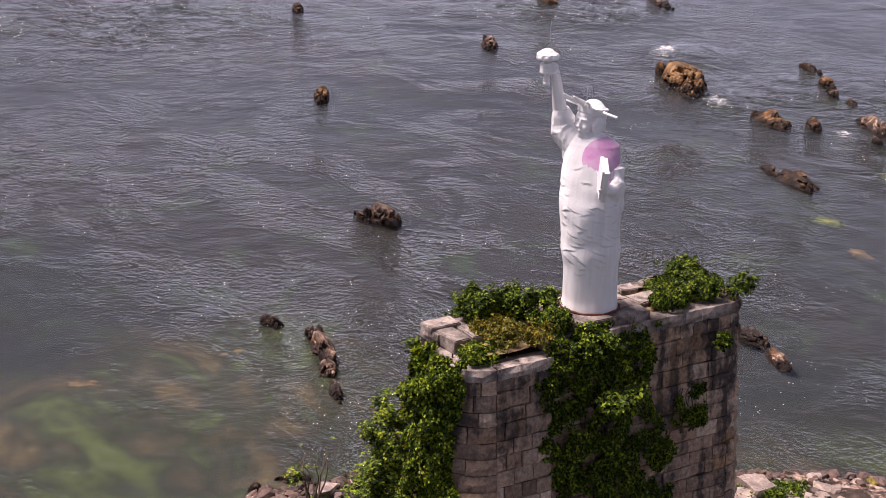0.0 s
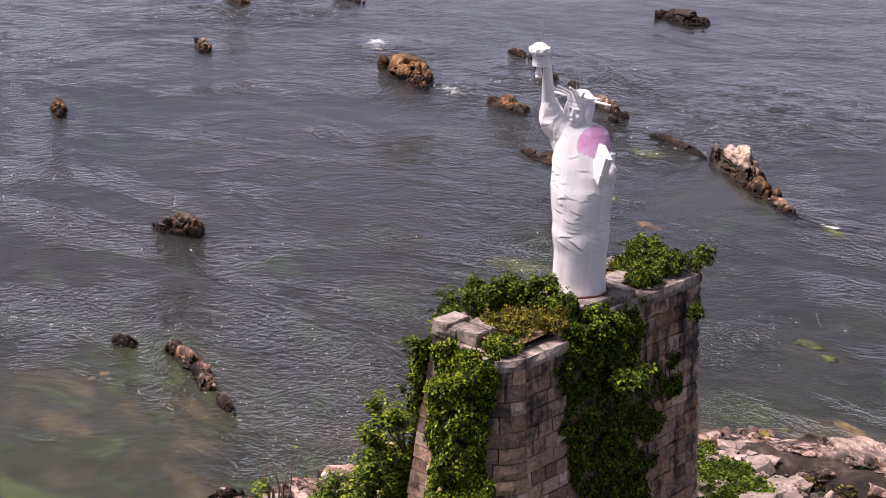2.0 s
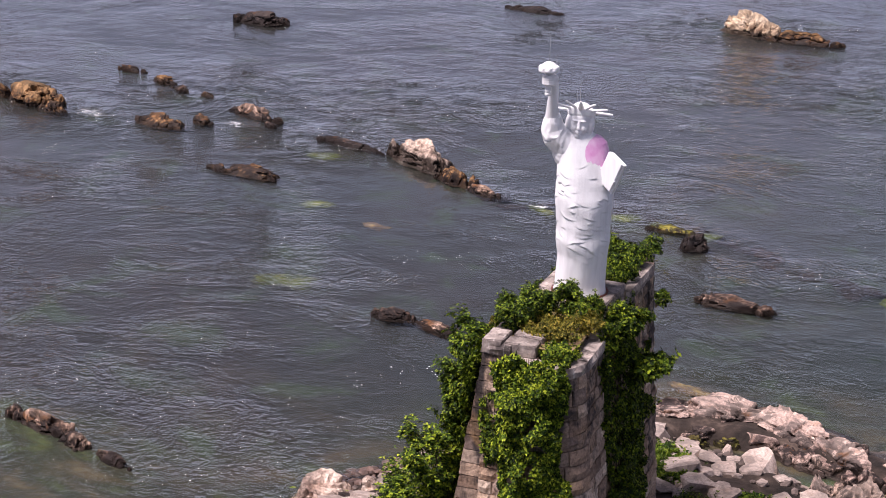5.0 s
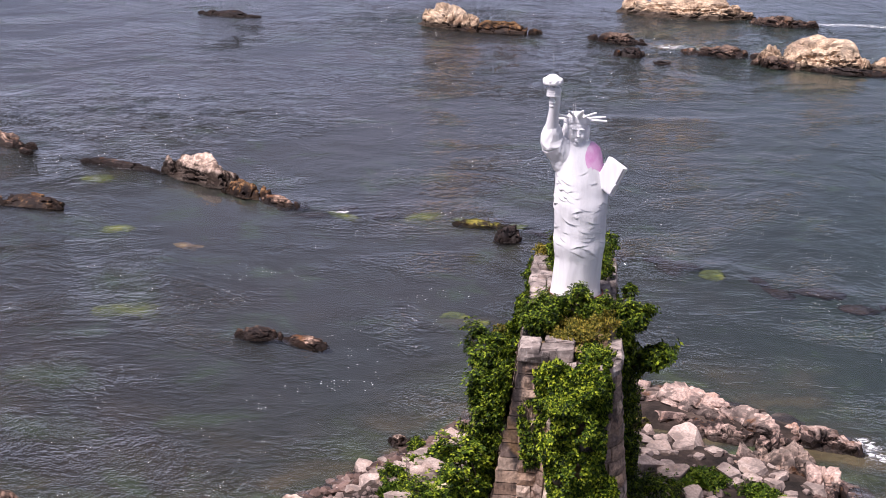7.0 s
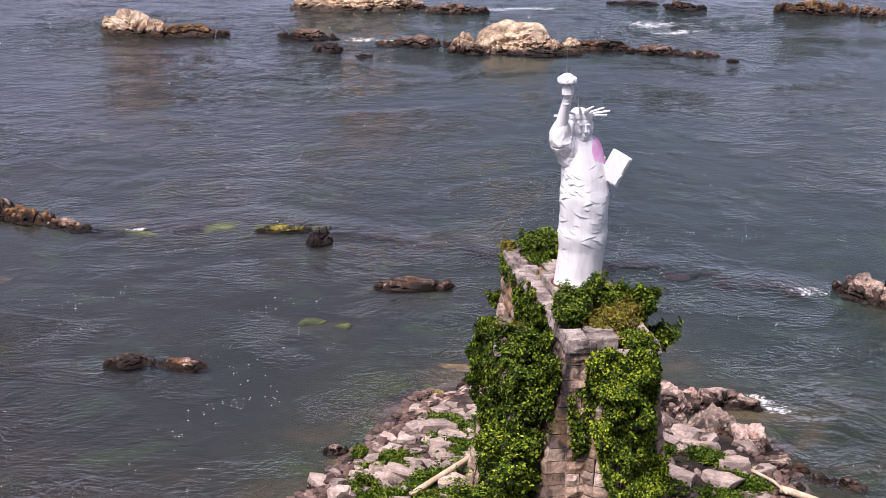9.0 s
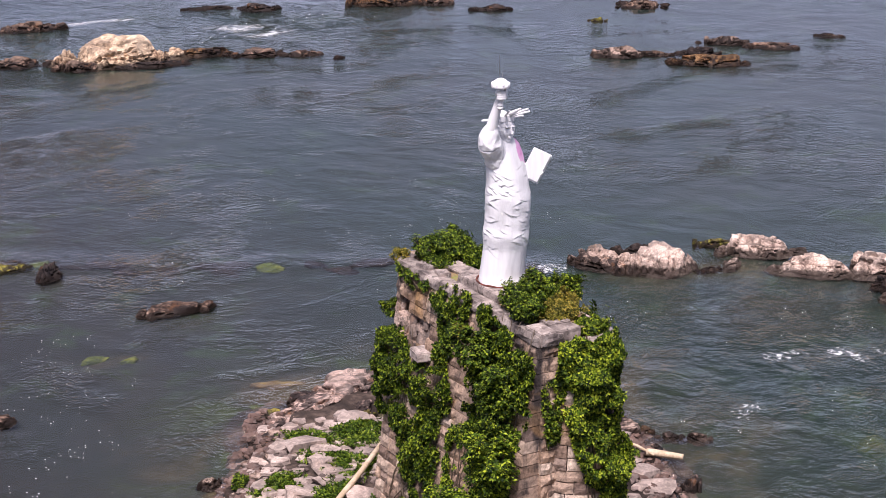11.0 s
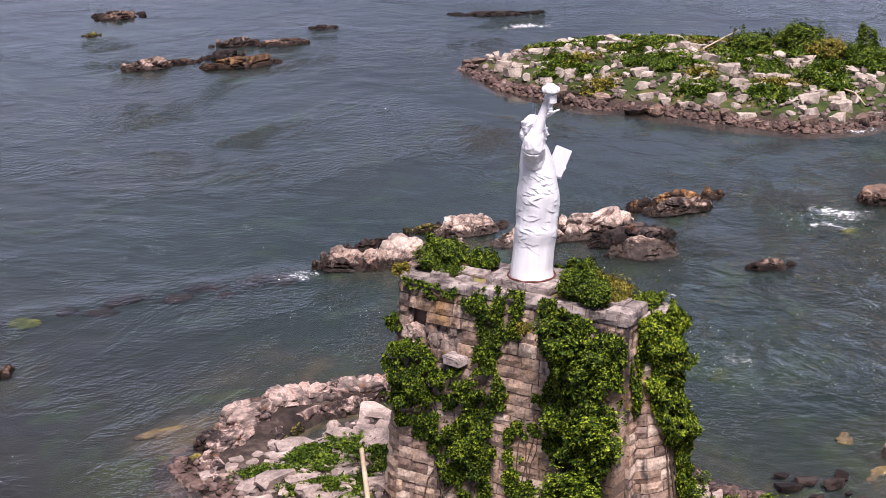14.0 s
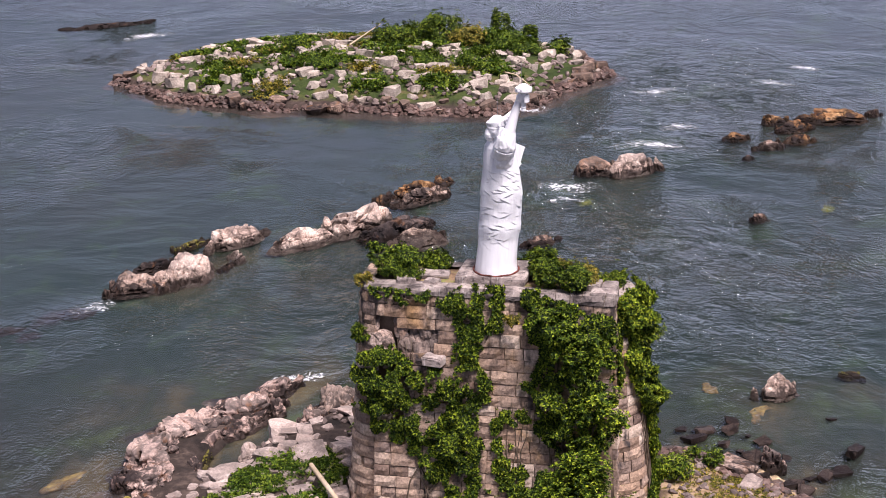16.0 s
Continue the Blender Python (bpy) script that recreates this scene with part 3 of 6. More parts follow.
# tumbling water: middle, length, width and way
FOAMS = ((-63.0, 56.2, 4.5, 0.7, -35), (-48.3, 48.9, 2.6, 0.6, -35), (-38.5, 50.4, 1.6, 0.4, -30), (-28.5, 48.6, 3.0, 0.35, -25),
         (6.2, 92.2, 4.0, 0.7, -5), (22.0, 105.3, 6.0, 0.7, -8), (12.0, 11.6, 1.5, 0.5, -15), (33.0, 96.5, 5.5, 1.8, -15), (24.5, 105.2, 4.0, 0.6, 0),
         (21.6, 9.2, 1.8, 0.5, -50), (24.0, 7.6, 1.8, 0.6, -40), (25.9, 6.9, 1.3, 0.4, -30), (15.9, 5.0, 1.6, 0.4, -20))
FOAMS += ((20.0, 0.2, 1.0, 0.4, -40), (86.2, 49.4, 5.0, 1.2, -45), (34.2, 92.0, 4.5, 1.2, -10), (45.0, 4.0, 3.6, 1.0, -70), (42.0, 4.0, 2.4, 0.5, -85),
          (55.4, 0.0, 4.5, 0.8, -80), (61.0, -1.4, 2.6, 0.8, -75), (71.7, 1.2, 3.4, 0.7, -80), (81.6, -10.0, 2.4, 0.9, -80), (64.4, 9.8, 2.2, 0.9, -70),
          (75.6, -7.5, 3.0, 0.5, -85), (11.8, 12.4, 1.3, 0.4, -40), (19.1, 25.4, 2.0, 0.6, -20), (-14.2, 41.1, 1.2, 0.3, 0))


def rough_water(x, y):
    a = np.zeros(np.shape(x))
    for cx, cy, r in RAPIDS:
        a = np.maximum(a, np.exp(-((x - cx) ** 2 + (y - cy) ** 2) / r ** 2))
    for (ax, ay), (bx, by) in zip(LEDGE, LEDGE[1:]):
        t = np.clip(((x - ax) * (bx - ax) + (y - ay) * (by - ay)) / ((bx - ax) ** 2 + (by - ay) ** 2), 0, 1)
        d = np.hypot(x - ax - t * (bx - ax), y - ay - t * (by - ay))
        a = np.maximum(a, 0.3 * np.exp(-(d / 1.4) ** 2))
    return a


wx, wy, wf = grid(np.arange(-116, 127, 0.6), np.arange(-32, 127, 0.6))
rough = rough_water(wx, wy)
w1 = fbm(np.stack([wx.ravel() * 0.55, wy.ravel() * 0.85, 0 * wx.ravel()], 1), 3).reshape(wx.shape)
w2 = fbm(np.stack([wx.ravel() * 0.16, wy.ravel() * 0.22, 0 * wx.ravel() + 9], 1), 3).reshape(wx.shape)
wz = 0.025 * w1 + 0.02 * w2 + rough * (0.26 * np.abs(w1) + 0.16 * w2)
fade = np.clip(np.minimum.reduce([wx + 116, 126.4 - wx, wy + 32, 126.4 - wy]) / 6, 0, 1)
wz *= fade
wv = np.stack([wx.ravel(), wy.ravel(), wz.ravel()], 1)
x0, x1, y0, y1 = wx.min(), wx.max(), wy.min(), wy.max()
ring = np.array([(x, y, 0) for x in (-3000, x0, x1, 3000) for y in (-3000, y0, y1, 3000)], float)
rf = np.array([(4 * i + j, 4 * i + 4 + j, 4 * i + 5 + j, 4 * i + 1 + j) for i in range(3) for j in range(3) if (i, j) != (1, 1)])
wv, wf = joined([(wv, wf), (ring, rf)])
churn = np.zeros(len(wv))
for fx, fy, fl, fw, ft in FOAMS:
    c, s = math.cos(radians(ft)), math.sin(radians(ft))
    dx, dy = wv[:, 0] - fx, wv[:, 1] - fy
    u, w = (dx * c + dy * s) / (0.55 * fl), (-dx * s + dy * c) / (0.75 * fw + 0.25)
    w = w + 0.5 * np.sin(2.4 * u + fx)
    churn = np.maximum(churn, np.exp(-u * u - w * w) * np.where(np.hypot(dx, dy) < 15, 1, 0))
churn = np.maximum(churn, 0.16 * rough_water(wv[:, 0], wv[:, 1]))
water = thing("water", "grey-green rippled river water with rapids", "water", "", "structure", mesh_of("water", wv, wf, WATER, True))
water.visible_shadow = False
mark = water.data.attributes.new("churn", "FLOAT", "POINT")
mark.data.foreach_set("value", churn.astype(np.float32))
mark = water.data.attributes.new("rough", "FLOAT", "POINT")
mark.data.foreach_set("value", rough_water(wv[:, 0], wv[:, 1]).astype(np.float32))

SHALLOWS = []       # centres of shallow places on the river bed, filled by the boulders


# ---------- boulders ----------
def stone_shape(level, size, seed, facets=9, rough=0.10, cut=0.72):
    """A weathered, broken stone: facets cut from an ellipsoid, with noise."""
    rng = np.random.RandomState(seed)
    v, f = ico(level)
    v = v.copy()
    for k in range(facets):
        n = rng.normal(size=3)
        n[2] *= 0.8
        n /= np.linalg.norm(n)
        v -= np.maximum(0, v @ n - rng.uniform(cut - 0.12, cut + 0.15))[:, None] * n
    off = rng.uniform(0, 25, 3)
    big = fbm(v * 1.4 + off, 3)
    ridge = 0.5 - np.abs(fbm(v * 2.6 + off + 5, 3))
    fine = fbm(v * 7 + off, 3)
    strata = fbm(np.stack([v[:, 0] * 1.2, v[:, 1] * 1.2, v[:, 2] * 7], 1) + off, 2)
    v = v * (1 + rough * (2.4 * big + 2.2 * ridge + 0.7 * fine + 0.8 * strata))[:, None]
    v /= np.abs(v).max(0)
    return v * np.asarray(size) / 2, f


ROCK_SEED = [100]


def rock_form(length, depth, height, seed, level, grain=1.0, ledge=False):
    """A weathered river rock: a soft polyhedron with a tilted back, beds along its length, fissures and pits."""
    rng = np.random.RandomState(seed)
    v, f = ico(level)
    dip = rng.uniform(0.25, 0.6) * rng.choice([-1, 1])
    if ledge:
        dip *= 0.4
    planes = [((rng.uniform(-0.2, 0.2), math.sin(dip), math.cos(dip)), rng.uniform(0.34, 0.45) if ledge else rng.uniform(0.55, 0.75))]
    for k in range(8):
        a = 2 * math.pi * (k + rng.uniform(-0.3, 0.3)) / 8
        planes.append(((math.cos(a), math.sin(a), rng.uniform(0.05, 0.75)), rng.uniform(0.70, 1.0)))
    for k in range(6):
        n = rng.normal(size=3)
        n[2] = abs(n[2]) * 0.7 + 0.2
        planes.append((tuple(n), rng.uniform(0.66, 1.0)))
    total = np.zeros(len(v))
    for n, d in planes:
        n = np.array(n) / np.linalg.norm(n)
        total += np.maximum(v @ n, 0) ** 24 / d ** 24
    r = np.minimum((total + 1e-8) ** (-1 / 24), 1.15)
    p = v * r[:, None]
    off = rng.uniform(0, 25, 3)
    m = p * np.array([length, depth, 1.2 * height]) / 2
    k = 1.6 / (0.5 * (length + depth)) + 0.35
    bed = m[:, 1] * math.cos(0.6) + m[:, 2] * math.sin(0.6) * np.sign(dip) + 0.25 * vnoise(m * k + off)
    beds = vnoise(np.stack([bed * 3.6 * k, m[:, 0] * 0.5 * k, 0 * bed], 1) + off)
    slant = np.stack([m[:, 0] * 0.5 + m[:, 2] * 0.5, m[:, 1] * 1.3 + m[:, 2] * 1.6, m[:, 2] * 2.4 - m[:, 1] * 0.8], 1)
    fissure = np.abs(fbm(slant * k * 1.4 + off + 4, 3))
    joint = np.abs(fbm(m * np.array([1.4, 0.6, 1.5]) * k * 1.1 + off + 11, 2))
    pits = np.maximum(0, fbm(m * 4.5 * k ** 0.5 + off, 2) - 0.22)
    k1 = 1 + grain * (0.20 * fbm(m * k + off, 3) + 0.09 * beds - 0.22 * np.exp(-(fissure / 0.06) ** 2) - 0.12 * np.exp(-(joint / 0.05) ** 2)
                      - 0.16 * pits + 0.035 * fbm(m * 6 + off, 2))
    p = p * k1[:, None]
    p[:, :2] /= np.abs(p[:, :2]).max(0)
    top = p[:, 2].max()
    z = np.where(p[:, 2] > 0, p[:, 2] / top * height, p[:, 2] * 0.55)
    return np.stack([p[:, 0] * length / 2, p[:, 1] * depth / 2, z], 1), f


KINDS = {"orange_river_rock": "rusty orange and dark brown rock", "brown_river_rock": "dark brown broken rock",
         "tan_river_rock": "weathered tan rock", "pale_river_rock": "pale tan rock, dark at its foot,", "pale_capped_rock": "black-flanked rock with a pale top",
         "warm_pale_rock": "smooth sandy-coloured rock", "dark_river_rock": "dark wet rock", "mossy_river_rock": "rock with yellow-green moss", "pinkish_shore_stone": "pinkish grey stone"}


def boulder(x, y, length, depth, height, turn, mat, label="", z0=0.0, group="rocks in the river", chunks=None):
    """One rock of the river or the shore, with the blocks that have broken from its ends and flanks."""
    ROCK_SEED[0] += 1
    seed = ROCK_SEED[0]
    rng = np.random.RandomState(seed + 900)
    big = max(length, depth)
    level = 5 if big > 4.0 else (4 if big > 0.9 else 3)
    smooth = mat in (PALE, CAPPED, WARM)
    if not smooth and group == "rocks in the river":
        height *= 0.86
    v, f = rock_form(length, depth, height, seed, level, 1.0 if smooth else 1.4, mat is BEDROCK)
    small = "low " if height < 0.4 else ("large " if length > 3.5 else "")
    ob = thing("rock", label or small + KINDS[mat.name] + " standing in the river", "rock", group, "",
               mesh_of("rock", v, f, mat, False), pose(x, y, z0, 0, 0, turn))
    if chunks is None:
        chunks = 0 if big < 0.7 else (3 if smooth else 4) if big < 2.4 else (5 if smooth else 7)
    for k in range(chunks):
        u = (1 if k % 2 else -1) * rng.uniform(0.25, 0.56)
        w = rng.uniform(-0.38, 0.38) * (1.1 - abs(u))
        size = np.array([length * rng.uniform(0.14, 0.34), depth * rng.uniform(0.2, 0.42), height * rng.uniform(0.35, 0.85) * (1.25 - abs(u))])
        cv, cf = rock_form(*size, seed * 13 + k, 4 if size[0] > 1.1 else 3, 1.2)
        r = np.array(Euler((rng.uniform(-0.3, 0.3), rng.uniform(-0.25, 0.25), rng.uniform(-0.5, 0.5))).to_matrix())
        part("broken_block", mesh_of("broken_block", cv @ r.T + np.array([u * length, w * depth, 0.0]), cf, mat), ob)
    SHALLOWS.append((x, y, 0.6 * length + 1.2))
    return ob


def sunken(x, y, length, depth, top, turn, mat):
    ROCK_SEED[0] += 1
    v, f = stone_shape(4, (length, depth, 1.0), ROCK_SEED[0], 9, 0.26)
    thing("sunken_rock", "algae-covered rock just under the water", "rock", "sunken rocks", "",
          mesh_of("sunken_rock", v, f, mat, True), pose(x, y, top - 0.5, 0, 0, turn))
    if mat is not DARK and length != 3.0:
        SHALLOWS.append((x, y, 0.5 * length + 0.6))


ALGAE = simple("green_algae", [(0.35, (0.025, 0.032, 0.012)), (0.52, (0.07, 0.082, 0.018)), (0.68, (0.18, 0.175, 0.03))], 1.1)
ALGAE_RED = simple("brown_algae", [(0.35, (0.04, 0.028, 0.018)), (0.52, (0.12, 0.078, 0.036)), (0.68, (0.26, 0.18, 0.06))], 1.1)

boulder(-88.2, 37.9, 2.6, 1.3, 0.7, -30, BROWN)
boulder(-70.4, 45.0, 3.2, 1.5, 0.9, -32, BROWN)
boulder(-61.2, 25.3, 2.9, 1.3, 0.8, -30, ORANGE)
boulder(-54.2, 50.6, 6.2, 3.4, 1.75, -18, ORANGE)
boulder(-51.2, 48.4, 2.4, 1.5, 0.8, -28, ORANGE)
boulder(-36.7, 15.5, 2.2, 1.5, 1.1, 15, BROWN)
boulder(-37.6, 14.6, 1.3, 0.6, 0.4, -10, BROWN)
boulder(-26.4, 3.5, 1.25, 0.8, 0.5, 10, BROWN)
boulder(-22.6, 4.0, 3.9, 1.2, 0.85, -18, BROWN, chunks=9)
boulder(-20.6, 3.1, 1.5, 0.9, 0.55, -30, BROWN)
boulder(-18.5, 2.3, 1.8, 0.6, 0.4, -24, BROWN)
boulder(-32.2, 40.2, 4.8, 1.7, 0.66, -8, ORANGE)
boulder(-42.9, 48.5, 4.1, 1.9, 0.85, -18, ORANGE)
boulder(-40.7, 50.1, 1.9, 1.2, 0.6, -24, ORANGE)
boulder(-53.2, 62.0, 2.3, 0.9, 0.45, -10, ORANGE)
boulder(-48.9, 59.4, 2.2, 1.1, 0.65, -25, ORANGE)
boulder(-46.6, 57.7, 1.5, 0.9, 0.5, -25, BROWN)
boulder(-44.0, 57.0, 1.3, 0.8, 0.4, -25, ORANGE)
boulder(-38.3, 53.3, 4.3, 1.5, 0.85, -20, BROWN)
boulder(-77.2, 68.2, 3.0, 1.1, 0.5, -25, DARK)
boulder(-14.8, 21.0, 2.0, 0.95, 0.55, 6, BROWN)
boulder(-12.5, 20.4, 2.3, 0.75, 0.42, -18, BROWN)
boulder(-12.6, -2.8, 1.0, 0.65, 0.35, 62, TAN)
boulder(-11.4, -2.4, 1.2, 0.7, 0.38, 61, TAN)
boulder(-12.6, -4.3, 0.6, 0.5, 0.28, 63, BROWN)
boulder(-53.5, 83.7, 4.6, 2.6, 1.15, 0, DARK)
boulder(-23.7, 46.9, 5.8, 2.6, 1.6, -35, CAPPED)
boulder(-20.2, 43.9, 3.2, 1.6, 0.95, -32, ORANGE)
boulder(-17.9, 42.3, 2.4, 1.1, 0.5, -32, BROWN)
boulder(-4.3, 37.5, 1.7, 1.4, 0.95, 18, DARK)
boulder(-6.0, 39.7, 2.6, 0.8, 0.4, -10, MOSSY)
boulder(-36.1, 51.1, 1.2, 0.7, 0.35, -25, BROWN)
boulder(-29.4, 48.8, 5.6, 0.8, 0.4, -20, DARK)
boulder(-83.5, 60.0, 5.2, 2.1, 0.95, -25, ORANGE)
boulder(-78.7, 68.4, 4.4, 1.0, 0.45, -25, BROWN)
boulder(-33.7, 100.4, 5.4, 1.8, 0.5, -10, DARK)
boulder(-13.4, 99.0, 6.0, 3.6, 2.15, -22, WARM)
boulder(-8.9, 97.2, 6.2, 2.2, 1.1, -8, ORANGE)
boulder(8.0, 107.6, 12.8, 4.2, 1.95, -8, WARM)
boulder(16.5, 104.3, 4.8, 2.2, 1.15, -8, BROWN)
boulder(1.6, 94.4, 4.4, 1.9, 0.95, -23, BROWN)
boulder(2.5, 88.6, 2.6, 1.9, 0.85, -20, DARK)
boulder(5.2, 85.6, 1.8, 0.8, 0.3, -10, DARK)
boulder(10.2, 90.0, 5.4, 2.2, 0.95, -10, BROWN)
boulder(18.2, 86.8, 9.0, 4.8, 2.35, -14, WARM)
boulder(14.4, 86.4, 3.2, 2.4, 1.0, -20, BROWN)
boulder(20.4, 84.3, 5.6, 1.8, 0.55, -8, DARK)
boulder(34.9, 106.0, 5.25, 1.2, 0.5, -17, DARK)
boulder(38.6, 103.5, 3.4, 1.8, 0.85, -19, DARK)
boulder(50.8, 100.1, 7.4, 2.8, 1.5, -23, ORANGE)
boulder(55.0, 97.9, 3.8, 2.3, 1.1, -25, BROWN)
boulder(25.2, 86.8, 5.6, 2.4, 0.8, -16, ORANGE)
boulder(29.4, 84.2, 4.2, 2.2, 0.7, -18, BROWN)
boulder(32.8, 82.4, 3.0, 1.6, 0.5, -19, BROWN)
boulder(34.7, 79.6, 0.9, 0.6, 0.3, -21, BROWN)
boulder(-0.4, 29.2, 3.6, 1.15, 0.55, -10, BROWN)
boulder(21.9, 24.2, 3.2, 2.1, 1.25, -58, TAN)
boulder(24.2, 22.0, 3.1, 2.3, 1.55, -32, PALE)
boulder(22.9, 23.2, 2.0, 1.5, 0.95, -40, PALE)
boulder(25.2, 24.6, 3.0, 1.1, 0.75, -37, DARK)
boulder(26.5, 20.6, 1.2, 0.6, 0.3, -20, BROWN)
boulder(30.5, 21.6, 4.2, 1.7, 1.05, -37, PALE)
boulder(29.6, 24.0, 2.4, 1.0, 0.5, -30, MOSSY)
boulder(28.2, 20.7, 0.85, 0.7, 0.42, -40, PALE)
boulder(27.6, 20.2, 1.2, 0.7, 0.45, -20, PALE)
boulder(55.3, 68.5, 3.9, 2.2, 1.15, -34, TAN)
boulder(58.2, 67.3, 3.2, 1.0, 0.5, -35, BROWN)
boulder(60.1, 62.0, 5.8, 2.2, 1.0, -37, ORANGE)
boulder(66.6, 68.0, 4.2, 1.5, 0.85, -38, TAN)
boulder(61.6, 65.3, 3.2, 1.3, 0.8, -37, DARK)
boulder(57.8, 92.1, 3.8, 1.4, 0.65, -30, DARK)
boulder(63.2, 82.2, 1.6, 0.9, 0.4, -33, MOSSY)
boulder(71.1, 86.0, 4.3, 1.7, 0.8, -35, BROWN)
boulder(10.9, 5.7, 0.7, 0.5, 0.25, -32, ORANGE)
boulder(11.2, 4.5, 1.1, 0.7, 0.38, -33, TAN)
boulder(12.2, 3.9, 1.3, 0.8, 0.42, -34, TAN)
boulder(10.2, 4.1, 0.65, 0.5, 0.26, -32, BROWN)
boulder(-6.9, 10.2, 1.0, 0.85, 0.5, -16, TAN)
boulder(68.9, 64.6, 4.2, 1.8, 0.6, -47, BROWN)
boulder(76.6, 65.7, 2.4, 1.2, 0.42, -48, BROWN)
boulder(71.9, 87.1, 4.5, 1.3, 0.6, -42, BROWN)
boulder(90.4, 55.2, 7.6, 1.6, 0.4, -54, DARK)
boulder(34.6, 15.3, 5.6, 3.0, 1.4, -36, PALE)
boulder(31.0, 17.3, 4.6, 1.6, 1.0, -40, PALE)
boulder(31.5, 18.4, 2.6, 0.7, 0.6, -28, TAN)
boulder(34.0, 12.6, 4.2, 2.3, 1.2, -38, DARK)
boulder(32.2, 10.8, 3.6, 2.0, 0.95, -48, CAPPED)
boulder(42.0, 13.5, 5.6, 1.7, 1.1, -34, ORANGE)
boulder(40.8, 12.6, 4.4, 1.6, 1.05, -36, TAN)
boulder(49.0, 0.7, 4.0, 2.3, 1.4, -50, PALE)
boulder(48.6, 2.8, 3.0, 1.9, 1.15, -62, BROWN)
boulder(63.4, -8.0, 2.0, 1.5, 0.85, -60, ORANGE)
boulder(64.5, -12.5, 5.0, 2.0, 0.95, -80, ORANGE)
boulder(58.4, -5.8, 1.8, 1.2, 0.6, -60, ORANGE)
boulder(56.5, -7.9, 2.2, 1.3, 0.65, -60, TAN)
boulder(61.5, -9.6, 2.8, 1.7, 0.8, -60, ORANGE)
boulder(58.3, -9.9, 2.3, 1.4, 0.65, -70, ORANGE)
boulder(66.6, -15.1, 1.3, 1.0, 0.6, -70, BROWN)
boulder(53.4, -6.8, 0.8, 0.6, 0.3, -60, BROWN)
boulder(14.1, -10.3, 2.1, 1.5, 0.95, -60, PALE, "large pinkish boulder alone in the shallows")
boulder(40.0, -8.2, 1.1, 0.85, 0.5, -50, BROWN)
boulder(33.6, 4.0, 2.4, 1.0, 0.5, -50, BROWN)
boulder(16.7, -13.5, 1.2, 0.6, 0.32, -91, MOSSY)

sunken(-24.1, 0.7, 4.2, 2.6, -0.08, 60, ALGAE_RED)
sunken(-24.0, -5.9, 2.2, 1.5, -0.12, 60, ALGAE_RED)
sunken(-18.2, -0.3, 3.4, 2.0, -0.16, 40, ALGAE)
sunken(-20.1, 1.3, 1.8, 1.2, -0.2, 40, ALGAE)
sunken(-16.0, -5.2, 1.4, 0.9, -0.2, 50, ALGAE)
sunken(-22.2, 24.6, 4.0, 2.0, -0.6, 10, ALGAE)
sunken(-21.7, 34.6, 2.6, 1.6, -0.8, 10, ALGAE_RED)
sunken(-6.1, 25.4, 1.5, 0.8, -0.05, 10, ALGAE)
sunken(-4.6, 24.6, 1.2, 0.6, -0.12, 10, ALGAE)
sunken(0.0, 18.4, 2.8, 1.4, -0.1, -20, ALGAE_RED)
sunken(-3.4, 15.1, 1.2, 0.7, -0.06, -20, ALGAE)
sunken(-2.0, 16.6, 1.2, 0.7, -0.1, -20, ALGAE)
sunken(43.6, -12.2, 1.2, 0.8, -0.1, 0, ALGAE)
sunken(42.3, 2.6, 1.6, 1.0, -0.02, 0, ALGAE)
sunken(14.6, -7.2, 1.6, 1.0, -0.15, 0, ALGAE_RED)
sunken(12.0, -9.5, 2.4, 1.4, -0.18, 0, ALGAE_RED)
sunken(18.6, 0.4, 1.5, 1.0, -0.2, 0, ALGAE)
sunken(-30.0, 46.5, 2.6, 1.6, -0.35, 30, ALGAE)
sunken(-26.0, 37.0, 2.4, 1.6, -0.5, 30, ALGAE)
rng = np.random.RandomState(77)
for (ax, ay), (bx, by) in zip(LEDGE, LEDGE[1:]):
    for t in (0.1, 0.35, 0.6, 0.85):
        o = rng.normal(size=2) * 0.6
        sunken(ax + t * (bx - ax) + o[0], ay + t * (by - ay) + o[1], rng.uniform(1.4, 3.2), rng.uniform(0.6, 1.7), rng.uniform(-0.32, -0.08),
               math.degrees(math.atan2(by - ay, bx - ax)) + rng.uniform(-25, 25), ALGAE if rng.rand() < 0.3 else DARK)


# bedrock at the north end of the shoal, and large stones on its shore
for bx, by, bl, bd, bh, bt in ((0.2, 14.4, 4.6, 2.8, 0.8, 14), (2.6, 15.2, 4.8, 2.9, 1.0, -4), (5.0, 14.6, 4.6, 3.0, 1.05, -26), (6.9, 12.9, 3.4, 2.3, 0.95, -40),
                               (3.6, 13.7, 2.6, 1.3, 0.6, -20), (-1.4, 13.4, 2.4, 1.7, 0.6, 30), (5.4, 12.6, 2.2, 0.9, 0.5, -36), (9.9, 12.4, 2.5, 1.35, 0.85, -30),
                               (8.5, 11.9, 1.2, 0.8, 0.5, -30), (1.4, 13.2, 1.9, 0.9, 0.55, 20)):
    boulder(bx, by, bl * 1.18, bd * 1.12, bh, bt, BEDROCK, "cracked pinkish bedrock ridge at the shoal's edge", 0, "bedrock of the shoal", 6 if bl > 2 else 3)
for bx, by, bl, bd in ((2.7, 13.1, 1.0, 0.45), (1.4, 12.7, 1.1, 0.45), (-1.9, 14.9, 0.9, 0.5)):
    boulder(bx, by, bl, bd, 0.42, 0, MOSSY, "bedrock hump with yellow-green moss", 0, "bedrock of the shoal")
